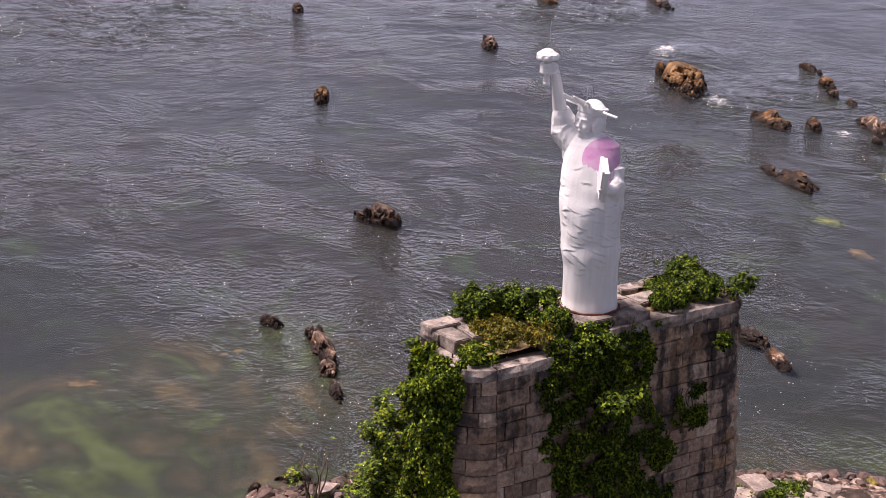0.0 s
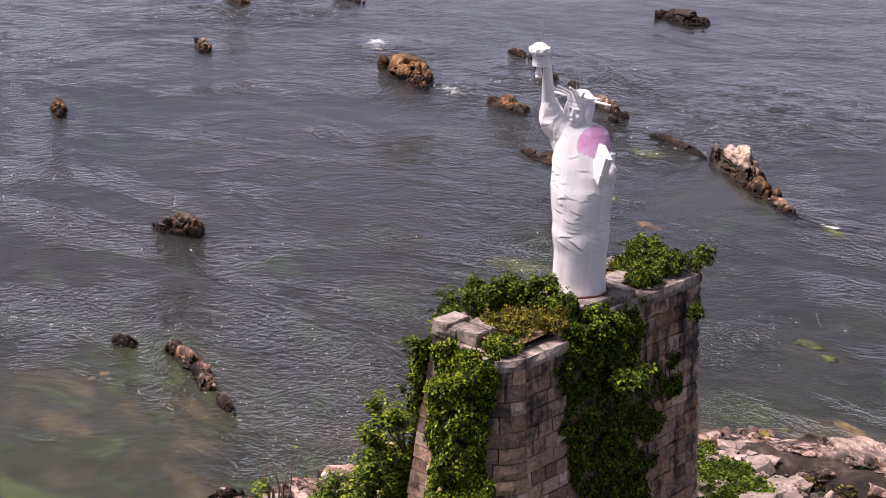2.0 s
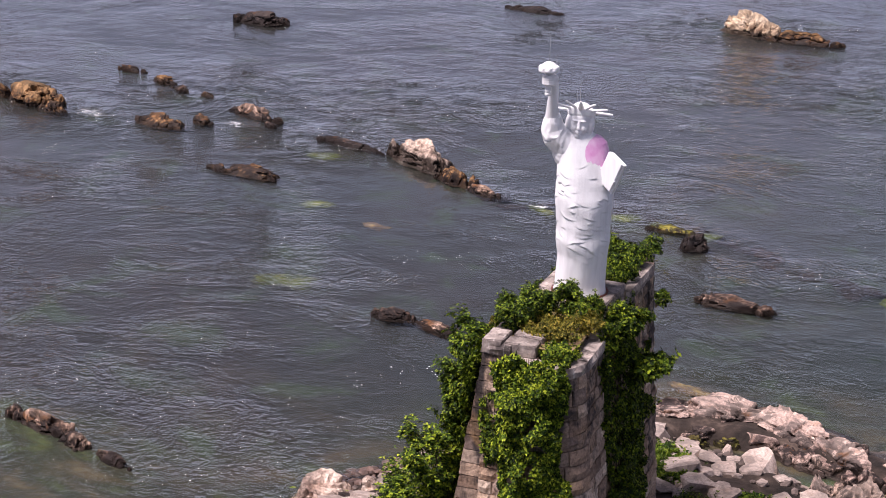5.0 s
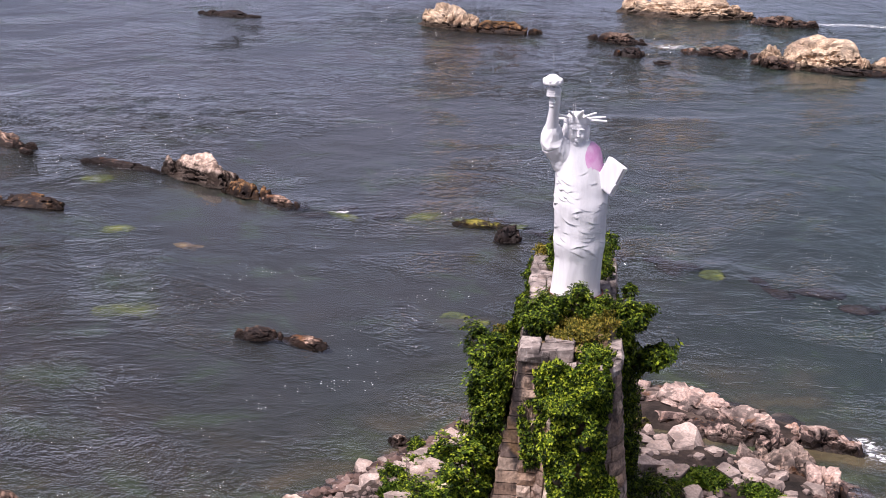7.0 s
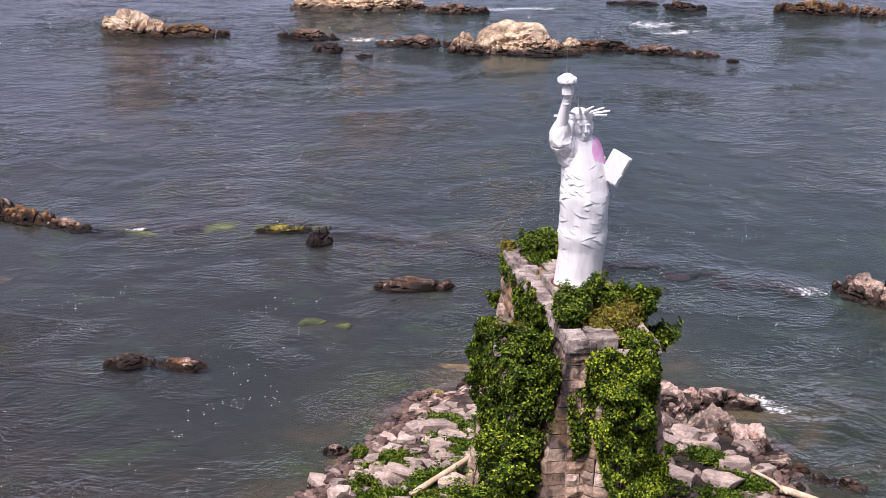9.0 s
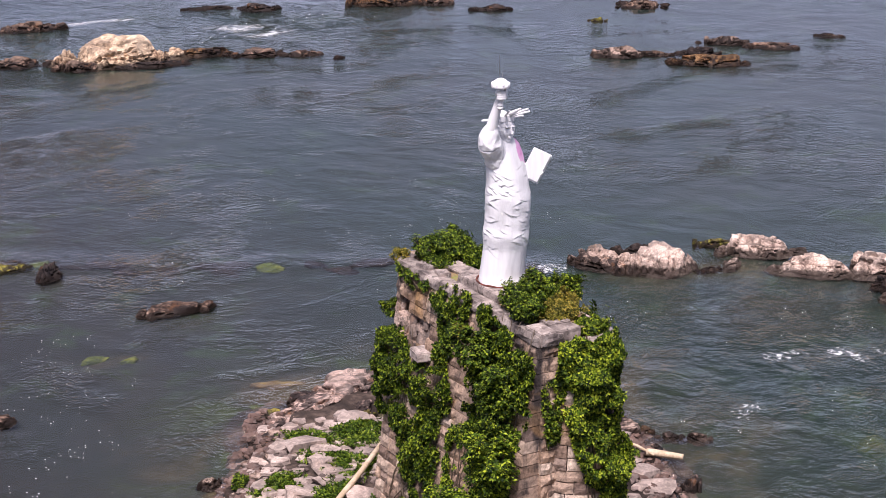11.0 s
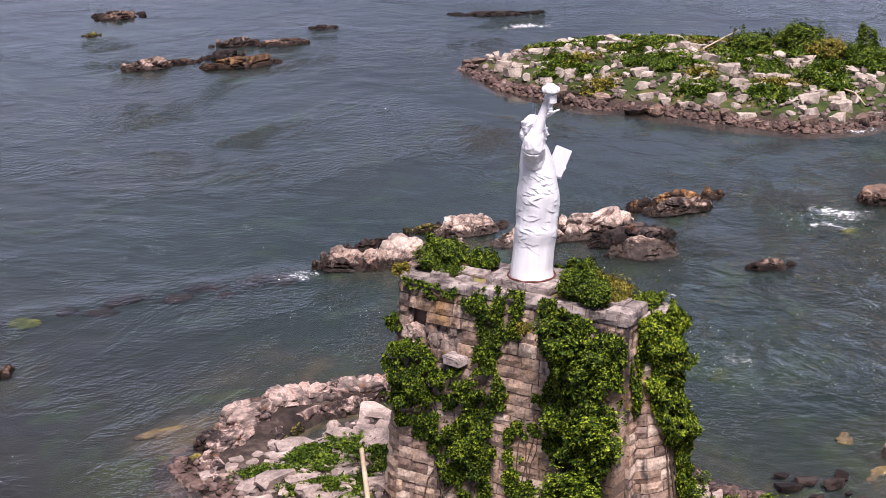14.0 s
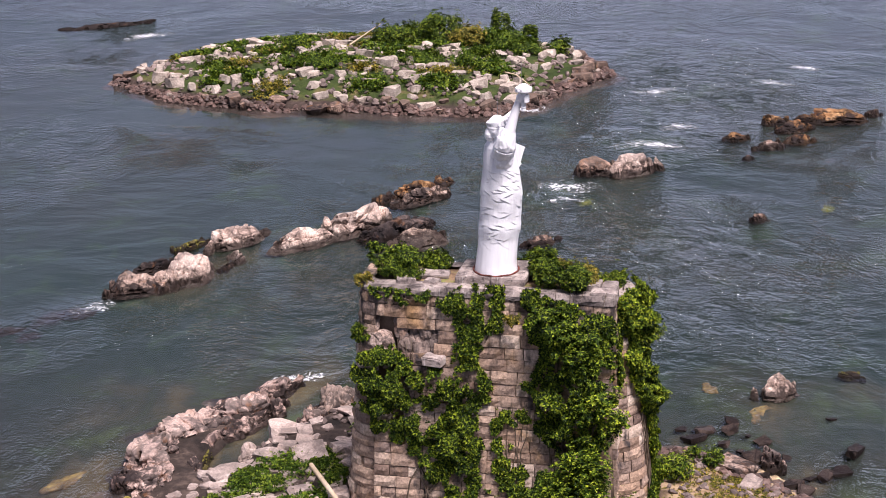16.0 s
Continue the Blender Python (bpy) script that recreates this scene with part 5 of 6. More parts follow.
def hair(c, r, seed):
    """A roll of waved hair."""
    v, f = ico(4)
    k = 1 + 0.05 * fbm(v * 2.0 + seed, 2) + 0.025 * np.sin(15 * v[:, 2] + 4 * fbm(v * 1.4 + seed, 2))
    return v * k[:, None] * np.array(r) + np.array(c), f


head = [blob((0, .06, -.08), (.25, .29, .37), 4), blob((0, .10, .12), (.25, .23, .20), 4), blob((0, .24, -.36), (.11, .10, .08), 3),
        tube([(0, .33, .08), (0, .375, -.04), (0, .42, -.13)], [.03, .04, .06], 10), blob((.11, .315, .075), (.10, .05, .032), 3), blob((-.11, .315, .075), (.10, .05, .032), 3),
        blob((.115, .27, -.14), (.085, .08, .10), 3), blob((-.115, .27, -.14), (.085, .08, .10), 3),
        blob((0, .33, -.235), (.085, .05, .022), 3), blob((0, .33, -.275), (.07, .05, .022), 3),
        hair((0, -.12, .10), (.36, .32, .40), 4), hair((.30, .0, -.08), (.10, .19, .27), 1), hair((-.30, .0, -.08), (.10, .19, .27), 2),
        hair((0, -.36, -.14), (.23, .16, .24), 8)]
ring = lathe((0, -.02, .25), [(-.10, .0), (-.10, .345), (-.07, .375), (.10, .395), (.12, .36), (.10, .32), (.10, .0)], 48)
up = np.array(Euler((radians(12), 0, 0)).to_matrix())
head.append((ring[0] @ up.T, ring[1]))
for k in range(7):
    az, el = radians(90 + (k - 3) * 30), radians(30) * math.cos(radians((k - 3) * 30))
    d = np.array([math.cos(az) * math.cos(el), math.sin(az) * math.cos(el), math.sin(el)])
    head.append(tube([np.array([0, -.03, .28]) + d * .32, np.array([0, -.03, .28]) + d * .86], [.045, .034] if k != 3 else [.09, .03], 6))
pieces = [robe(), tube([(HX - .03, 0.0, 4.85), (HX, HY - 0.02, 5.35)], [.26, .20], 18)] + [on_head(h) for h in head]


def pleated(pts, radii, seed):
    """A sleeve: a tapering tube whose cloth is pinched into small pleats."""
    t = np.linspace(0, 1, 60)
    s = np.linspace(0, 1, len(pts))
    line = np.stack([np.interp(t, s, np.array(pts)[:, k]) for k in range(3)], 1)
    for _ in range(6):
        line[1:-1] = (line[:-2] + 2 * line[1:-1] + line[2:]) / 4
    v, f = tube(line, np.interp(t, s, radii), 40)
    mid = np.repeat(line, 40, 0)
    d = v[:2400] - mid
    fold = 1 - 2 * np.abs(fbm(v[:2400] * np.array([5, 5, 2.5]) + seed, 2))
    v[:2400] = mid + d * (1 + 0.10 * fold ** 3 + 0.04 * fold)[:, None]
    return v, f


# raised arm, its sleeve, fist and torch
pieces += [pleated([(.35, .05, 4.55), (.70, .0, 4.72), (.98, -.06, 4.98), (1.08, -.05, 5.25), (1.12, .02, 5.5), (1.14, .06, 5.66)], [.34, .38, .38, .33, .27, .21], 6),
           tube([(1.02, -.06, 5.0), (1.10, -.02, 5.3), (1.17, .07, 5.65), (1.20, .18, 6.05), (1.22, .30, 6.45), (1.24, .40, 6.74)], [.25, .24, .20, .17, .14, .12], 20),
           blob((.72, .0, 4.5), (.34, .36, .42), 4, .2, 9),
           blob((1.33, .44, 6.85), (.19, .18, .17), 3, .06, 5)]
for k in range(4):
    pieces.append(tube([(1.26, .54, 6.74 + .07 * k), (1.36, .64, 6.74 + .07 * k), (1.50, .65, 6.74 + .07 * k), (1.61, .55, 6.74 + .07 * k), (1.61, .42, 6.74 + .07 * k)], .046, 8))
pieces += [lathe((1.46, .48, 6.34), [(0, .0), (.01, .06), (.05, .10), (.09, .10), (.12, .075), (.15, .10), (.19, .10), (.22, .085), (.50, .075), (.66, .08), (.71, .15),
                                     (.745, .295), (.80, .31), (.84, .30), (.85, .0)], 36),
           lathe((1.46, .48, 7.15), [(-.02, .0), (-.02, .22), (.03, .30), (.09, .295), (.13, .22), (.13, .0)], 48, .07, 9),
           lathe((1.46, .48, 7.22), [(-.05, .0), (0, .21), (.07, .20), (.13, .14), (.16, .06), (.17, .0)], 36, .10, 6)]
# lowered arm with the tablet
pieces += [tube([(-.42, .12, 4.5), (-.60, .18, 4.15), (-.68, .32, 3.8), (-.62, .55, 3.68), (-.52, .85, 3.72)], [.26, .26, .25, .20, .12], 16),
           blob((-.64, .28, 3.62), (.24, .38, .42), 4, .2, 12), blob((-.60, .12, 3.2), (.25, .33, .5), 4, .18, 14),
           slab((-.50, .98, 4.05), (.14, .66, 1.08), -26, 0, 25), slab((-.42, 1.00, 4.10), (.09, .64, 1.04), -26, 0, 25),
           blob((-.54, .98, 3.70), (.11, .17, .10), 3)]
for k in range(4):
    pieces.append(tube([(-.60, 1.02 + .05 * k, 3.66 + .06 * k), (-.44, 1.10 + .05 * k, 3.66 + .06 * k)], .032, 8))
v, f = joined(pieces)
statue_at = pose(0, 0, 10.31, 0, 0, 214.8)
statue = thing("statue", "white painted robed statue with a pink breast, raised torch and tablet", "statue", "", "", mesh_of("statue", v, f, STATUE, True), statue_at)
fuse = statue.modifiers.new("fuse", "REMESH")
fuse.mode, fuse.voxel_size, fuse.use_smooth_shade = "VOXEL", 0.018, True


def rod(x, y, z0, z1, r=0.009):
    thing("lightning_rod", "thin steel lightning rod on top of the statue", "lightning rod", "lightning rods", "",
          mesh_of("lightning_rod", *tube([(x, y, z0), (x, y, z1)], [r, r * 0.6], 6), STEEL))


def on_statue(x, y):
    p = statue_at @ Vector((x, y, 0))
    return p.x, p.y


for lx, ly, za, zb in ((1.43, .42, 17.6, 18.45), (1.22, .45, 17.4, 17.85), (HX, HY - .10, 16.3, 16.95), (HX + .12, HY - .02, 16.25, 16.6)):
    rod(*on_statue(lx, ly), za, zb)
a = np.linspace(0, 2 * math.pi, 49)
ring_line = np.stack([0.87 * np.cos(a), 0.85 * np.sin(a), 10.35 + 0.012 * np.sin(9 * a)], 1)
thing("chain", "rusty dark red chain laid round the statue's hem", "chain", "", "", mesh_of("chain", *tube(ring_line, 0.032, 6), RUST, True))

# ---------- vines on the pier ----------
def west_face(y, z):
    return np.stack([W_X - 0.15 * (TOP - z), y, z], 1), np.tile([-1.0, 0, 0.25], (len(y), 1))


def east_face(y, z):
    return np.stack([E_X + 0.08 * (TOP - z), y, z], 1), np.tile([1.0, 0, 0.25], (len(y), 1))


def nose_face(a, z):
    """a: degrees round the nose, -90 is its front."""
    c, s, r = np.cos(np.radians(a)), np.sin(np.radians(a)), 0.10 * (TOP - z)
    return np.stack([0.38 + (1.04 + r) * c, -4.15 + (0.95 + r) * s, z], 1), np.stack([c, s, 0 * c + 0.25], 1)


def south_face(x, z):
    return np.stack([x, S_Y - 0.03 * (TOP - z), z], 1), np.tile([0.0, -1.0, 0.25], (len(x), 1))


def vine(label, face, poly, count, thick, mat, seed, size=0.17, ragged=-0.15, k=6, stems=4):
    """A mat of leaves that hangs on one face of the pier, inside an outline of that face."""
    rng = np.random.RandomState(seed)
    p = np.array(poly, float)
    lo, hi = p.min(0), p.max(0)
    count, size = int(count * 2.2), size * 0.64
    n = count * 4
    u, z = rng.uniform(lo[0], hi[0], n), rng.uniform(lo[1], hi[1], n)
    scale = 1.0 if hi[0] - lo[0] < 20 else 0.03
    q = [(a * scale, b) for a, b in poly]
    d = inside(q, u * scale, z) + 0.75 * fbm(np.stack([u * scale * 1.9, z * 1.5, 0 * z + seed], 1), 3)
    ok = d > 0
    u, z, d = u[ok][:count], z[ok][:count], d[ok][:count]
    pts, nr = face(u, z)
    lump = np.clip(0.5 + 1.3 * fbm(pts * 1.5 + seed, 2), 0, 1.3)
    bulge = thick * (0.25 + 0.75 * np.clip(d / 0.6, 0, 1)) * (0.1 + 1.3 * lump)
    out = bulge * rng.uniform(0.1, 1.0, len(u)) ** 0.5 + 0.03
    keep = fbm(pts * 2.6 + seed, 3) > ragged
    pts = (pts + nr * out[:, None])[keep]
    nr = nr[keep] * np.array([1, 1, 2.2]) + 0.45 * rng.normal(size=pts.shape)
    root = thing("climbing_vine", label, "vine", "vines on the pier", "", None, pose(*pts.mean(0)))
    shift = -pts.mean(0)
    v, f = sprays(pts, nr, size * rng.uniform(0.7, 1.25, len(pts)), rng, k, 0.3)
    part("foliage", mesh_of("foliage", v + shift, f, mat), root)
    lines = []
    for j in range(stems):
        t = np.linspace(0, 1, 9)
        u0 = rng.uniform(lo[0] * 0.7 + hi[0] * 0.3, lo[0] * 0.3 + hi[0] * 0.7)
        uu = u0 + np.cumsum(rng.normal(size=9)) * 0.05 * (hi[0] - lo[0])
        sp, sn = face(np.clip(uu, lo[0], hi[0]), lo[1] + (hi[1] - lo[1]) * t)
        lines.append(tube(sp + sn * 0.06 + shift, np.linspace(0.035, 0.012, 9), 5))
    part("stem", mesh_of("stem", *joined(lines), BARK, True), root)
    return root


vine("dense dark green creeper down the pier's east face", east_face,
     [(-2.5, 9.9), (-1.2, 10.3), (1.0, 9.9), (1.7, 9.2), (1.3, 7.5), (1.9, 6.0), (1.6, 4.0), (2.1, 2.5), (1.9, 0.8), (-2.3, 0.8), (-2.6, 3), (-1.9, 5), (-2.6, 7.2), (-2.9, 9)],
     5200, 0.5, LEAF_VINE, 11, 0.17)
vine("small creeper tuft on the pier's east face", east_face, [(2.0, 7.6), (3.0, 7.8), (3.3, 7.0), (2.6, 6.4), (1.9, 6.7)], 260, 0.3, LEAF_VINE, 12, 0.16)
vine("bright green creeper over the rounded pier nose", nose_face,
     [(-158, 9.7), (-120, 9.9), (-60, 9.9), (-50, 9.3), (-62, 8.0), (-50, 6.8), (-48, 5.0), (-55, 3.0), (-60, 0.8), (-98, 0.8), (-96, 3.0), (-102, 4.8), (-112, 6.0), (-140, 6.8), (-135, 8.2)],
     5000, 0.7, LEAF_BRIGHT, 13, 0.18, ragged=-0.3, k=7)
vine("creeper on the pier's west face under the statue", west_face, [(-0.6, 10.1), (0.4, 10.2), (1.7, 10.0), (1.9, 9.5), (1.2, 8.7), (0.4, 8.1), (-0.4, 8.7)], 950, 0.38, LEAF_VINE, 14, 0.16)
vine("dark creeper hanging over the broken west wall", west_face,
     [(4.8, 7.4), (3.6, 7.6), (2.8, 7.1), (1.5, 7.2), (0.9, 8.0), (0.2, 7.4), (0.0, 6.4), (0.4, 5.4), (0.2, 4.4), (0.0, 3.0), (-0.3, 0.8), (1.6, 0.8), (1.6, 2.5), (2.8, 3.8), (4.2, 4.9), (5.2, 5.9), (5.2, 6.6)],
     5000, 0.5, LEAF_VINE, 15, 0.17)
vine("creeper strip up the middle of the west face", west_face, [(-1.5, 5.6), (-0.7, 5.9), (-0.3, 5.0), (-0.5, 3.4), (-0.1, 1.0), (-1.9, 1.0), (-1.6, 2.6), (-1.0, 3.8)], 1500, 0.35, LEAF_BRIGHT, 16, 0.17)
vine("thick creeper and saplings on the south-west corner", west_face,
     [(-1.3, 9.5), (-1.9, 10.2), (-3.2, 10.0), (-4.6, 9.2), (-4.75, 7.2), (-4.2, 5.6), (-4.0, 3.6), (-3.3, 3.4), (-2.2, 4.6), (-1.6, 6.4), (-1.9, 7.6)],
     3400, 0.95, LEAF_VINE, 17, 0.18)
vine("creeper over the top of the north-west corner", west_face, [(4.5, 9.9), (3.2, 9.9), (2.2, 9.6), (3.0, 9.4), (4.0, 9.3)], 200, 0.28, LEAF_SHRUB, 18, 0.15)
vine("creeper at the foot of the west face", west_face, [(-1.6, 2.6), (-2.4, 3.4), (-3.6, 3.2), (-4.4, 2.4), (-4.6, 0.9), (-1.5, 0.9)], 1500, 0.7, LEAF_SHRUB, 19, 0.18)
vine("few creeper leaves on the south wall", south_face, [(-1.4, 8.4), (-0.6, 8.6), (-0.5, 6.6), (-1.0, 6.2), (-1.5, 6.8)], 240, 0.35, LEAF_VINE, 20, 0.17)

# ---------- shrubs on and at the pier ----------
def sapling(x, y, z, r, h, count, mat, seed, label, size=0.16, lean=(0, 0), bare=0.0, k=6):
    return shrub("shrub", label, "shrub", x, y, z, r, h, count, mat, seed, size, "shrubs on the pier", lean, k, bare)


sapling(-1.05, -3.1, 10.0, 0.62, 0.95, 560, LEAF_SHRUB, 31, "dense green shrub on the pier top")
sapling(-0.75, -2.1, 10.0, 0.60, 0.95, 480, LEAF_SHRUB, 32, "dense green shrub on the pier top")
sapling(0.1, -1.75, 10.0, 0.55, 1.05, 420, LEAF_SHRUB, 33, "leafy shrub before the statue", bare=0.1)
sapling(0.75, -1.75, 10.0, 0.50, 0.75, 380, LEAF_SHRUB, 34, "green shrub at the pier's east edge")
sapling(1.5, -1.2, 9.5, 0.60, 0.95, 420, LEAF_VINE, 35, "bushy sapling over the east edge", 0.2, (0.4, 0))
sapling(0.55, -3.1, 9.95, 0.75, 0.50, 480, LEAF_DRY, 36, "yellow-green weeds on the pier top", 0.12)
sapling(-0.2, -3.3, 9.95, 0.60, 0.42, 320, LEAF_DRY, 37, "yellow-green weeds on the pier top", 0.12)
sapling(0.7, -4.2, 9.7, 0.65, 0.40, 380, LEAF_BRIGHT, 38, "creeping weeds on the nose coping", 0.14)
sapling(0.95, -2.4, 9.9, 0.5, 0.5, 260, LEAF_DRY, 39, "yellow-green weeds on the pier top", 0.12)
sapling(0.65, 2.4, 10.0, 0.60, 0.50, 460, LEAF_SHRUB, 40, "low green shrub behind the statue")
sapling(0.3, 3.7, 10.0, 0.85, 0.85, 760, LEAF_SHRUB, 41, "dense green shrub at the pier's north end")
sapling(-0.55, 4.0, 10.0, 0.55, 0.85, 420, LEAF_SHRUB, 42, "dense green shrub at the pier's north end")
sapling(-0.6, 3.2, 10.0, 0.6, 0.35, 260, LEAF_SHRUB, 43, "low weeds at the pier's north end", 0.13)
sapling(0.9, 4.6, 9.9, 0.45, 0.85, 130, LEAF_SHRUB, 44, "thin sapling at the north-east corner", 0.17, (0.15, 0.3), 0.2)
sapling(-1.3, 4.75, 9.8, 0.4, 0.5, 130, LEAF_DRY, 45, "weeds at the north-west corner", 0.13)
sapling(1.75, -0.6, 8.1, 0.55, 0.75, 190, LEAF_VINE, 46, "sapling with spreading fronds on the east wall", 0.26, (1.1, -0.3), 0.0, 8)
sapling(-2.1, -3.4, 6.9, 0.75, 2.0, 620, LEAF_SHRUB, 47, "young tree growing out of the west wall", 0.2, (-0.45, -0.3))
sapling(-2.6, -3.9, 4.6, 0.9, 2.3, 560, LEAF_BRIGHT, 48, "young tree growing out of the west wall", 0.2, (-0.7, -0.5), 0.05)
sapling(-2.2, -2.4, 8.4, 0.7, 1.4, 380, LEAF_SHRUB, 49, "young tree growing out of the west wall", 0.2, (-0.6, -0.2))
sapling(-1.4, 4.6, 7.7, 0.4, 0.6, 150, LEAF_VINE, 50, "small sapling out of the north-west corner", 0.18, (-0.2, 0.4))
sapling(1.6, 3.6, 8.9, 0.3, 0.5, 80, LEAF_VINE, 52, "small sapling out of the east wall", 0.17, (0.3, 0))
sapling(-2.3, -1.0, 9.0, 0.3, 0.4, 70, LEAF_DRY, 53, "dry weeds on the west wall", 0.14)


def bush(x, y, r, h, count, mat, seed, label="leafy green bush on the stony shoal", size=0.17, bare=0.0):
    z = float(shoal_height(np.array([x]), np.array([y]))[0]) - 0.05
    return shrub("bush", label, "bush", x, y, z, r, h, count, mat, seed, size, "bushes on the shoal", (0, 0), 6, bare)


bush(-4.2, -3.6, 1.4, 4.0, 1050, LEAF_BRIGHT, 60, "tall leafy bush beside the pier", 0.2)
bush(-5.2, -1.6, 1.1, 2.2, 560, LEAF_BRIGHT, 61, "leafy bush beside the pier", 0.2)
bush(-8.2, -4.3, 1.2, 2.8, 90, LEAF_BRIGHT, 62, "thin tall sapling on the shoal", 0.2, 0.4)
bush(-6.8, -3.0, 1.0, 2.2, 260, LEAF_SHRUB, 63, "leafy bush on the shoal", 0.2, 0.1)
bush(-3.3, 1.0, 0.9, 1.1, 380, LEAF_BRIGHT, 64)
bush(-4.4, 2.6, 0.9, 0.8, 320, LEAF_SHRUB, 65)
bush(-6.4, 4.9, 0.6, 0.7, 200, LEAF_SHRUB, 66)
bush(-6.1, 9.0, 0.35, 0.6, 110, LEAF_SHRUB, 67)
bush(-5.0, 7.6, 0.6, 0.5, 160, LEAF_GRASS, 68)
bush(3.2, -6.6, 0.8, 1.0, 330, LEAF_BRIGHT, 69)
bush(2.6, -5.2, 0.9, 1.7, 460, LEAF_SHRUB, 70, "leafy bush at the foot of the nose")
bush(5.3, -8.0, 0.45, 0.8, 150, LEAF_SHRUB, 71)
bush(5.9, -7.1, 0.35, 0.6, 90, LEAF_SHRUB, 72)
bush(3.2, 4.5, 0.9, 0.9, 330, LEAF_SHRUB, 73)
bush(3.0, 1.5, 1.0, 1.3, 420, LEAF_SHRUB, 74)
bush(-3.0, -5.4, 1.1, 1.6, 460, LEAF_SHRUB, 75)


def ground_cover(label, spots, count, mat, height_at, seed, size=0.13, lift=0.2, name="ground_cover"):
    """Low plants in patches, too many to count."""
    rng = np.random.RandomState(seed)
    pts = []
    for x, y, rx, ry, turn in spots:
        u = rng.normal(size=(count, 2)) * 0.5
        c, s = math.cos(radians(turn)), math.sin(radians(turn))
        px, py = x + u[:, 0] * rx * c - u[:, 1] * ry * s, y + u[:, 0] * rx * s + u[:, 1] * ry * c
        z = height_at(px, py)
        ok = z > 0.12
        pts.append(np.stack([px, py, z + rng.uniform(0.02, lift, count)], 1)[ok])
    p = np.concatenate(pts)
    p = p[fbm(p * 1.4 + seed, 3) > -0.3]
    nr = np.array([0, 0, 1.0]) + 0.5 * rng.normal(size=p.shape)
    v, f = sprays(p, nr, size * rng.uniform(0.7, 1.3, len(p)), rng, 5, -0.15)
    thing(name, label, "plants", "", "stuff", mesh_of(name, v, f, mat))


ground_cover("low green plants between the shore stones",
             [(-2.2, 10.6, 0.5, 1.3, 20), (-0.6, 9.4, 0.9, 0.8, 0), (1.0, 8.8, 0.9, 0.8, 0), (-1.9, 6.9, 1.0, 0.7, 20), (-2.6, 8.4, 0.5, 1.2, 25), (-5.2, 7.7, 0.8, 0.5, 0),
              (0.0, 10.3, 1.1, 0.5, -10), (1.4, 7.6, 0.8, 0.5, 0), (0.2, 6.7, 0.9, 0.4, 0), (-3.9, 5.4, 1.1, 0.6, 30), (-6.0, 4.2, 0.9, 0.5, 20), (-3.6, 3.8, 1.0, 0.6, 0),
              (7.2, 5.6, 0.8, 0.6, -30), (8.2, 3.6, 0.9, 0.5, -30), (5.0, 6.4, 1.0, 0.7, 0), (4.4, 3.4, 0.9, 0.9, 0), (6.6, 2.6, 0.8, 0.5, 0)],
             900, LEAF_GRASS, shoal_height, 80)
ground_cover("short yellowish grass on the sandy south shore", [(3.7, -7.6, 1.8, 1.4, 0), (2.4, -9.4, 1.8, 1.5, 0), (4.6, -9.4, 1.2, 1.0, 0), (0.5, -8.0, 2.0, 1.6, 0)], 500, LEAF_DRY, shoal_height, 81, 0.09, 0.06)

# ---------- stones of the shoal ----------
def cut_stone(seed, mat):
    """A fallen building stone: a long block with broken corners and a split face."""
    rng = np.random.RandomState(seed)
    wide = rng.uniform(0.5, 0.9)
    bm = bmesh.new()
    bmesh.ops.create_cube(bm, size=1)
    for v in bm.verts:
        v.co = Vector((v.co.x, v.co.y * wide, v.co.z * 0.34)) + Vector(rng.uniform(-0.1, 0.1, 3) * np.array([1, 1, 0.4]))
    for k in range(6):
        nrm = Vector(rng.choice([-1, 1], 3) * rng.uniform(0.3, 1, 3)).normalized()
        nrm.z *= 0.7
        far = max(v.co.dot(nrm) for v in bm.verts)
        bmesh.ops.bisect_plane(bm, geom=bm.verts[:] + bm.edges[:] + bm.faces[:], plane_co=nrm * (far - rng.uniform(0.05, 0.2)) / nrm.length_squared, plane_no=nrm, clear_outer=True)
        bmesh.ops.holes_fill(bm, edges=[e for e in bm.edges if e.is_boundary])
    bmesh.ops.triangulate(bm, faces=bm.faces[:])
    bmesh.ops.subdivide_edges(bm, edges=[e for e in bm.edges if e.calc_length() > 0.2], cuts=1)
    for v in bm.verts:
        v.co += Vector(rng.uniform(-0.014, 0.014, 3))
    bmesh.ops.recalc_face_normals(bm, faces=bm.faces[:])
    return from_bm("shore_stone", bm, mat)


SLABS = [cut_stone(300 + k, SLAB) for k in range(18)]
DARK_CUT = [cut_stone(360 + k, DARK) for k in range(3)]
SLABS_TAN = [cut_stone(320 + k, TAN) for k in range(5)]


def scatter(rng, meshes, label, group, x, y, z, size, flat_k=1.0):
    m = pose(x, y, z, rng.uniform(-11, 11), rng.uniform(-11, 11), rng.uniform(-70, 30)) @ Matrix.Diagonal((size, size * rng.uniform(0.8, 1.2), size * rng.uniform(0.7, 1.1) * flat_k, 1))
    return thing("shore_stone", label, "stone", group, "", meshes[rng.randint(len(meshes))], m)


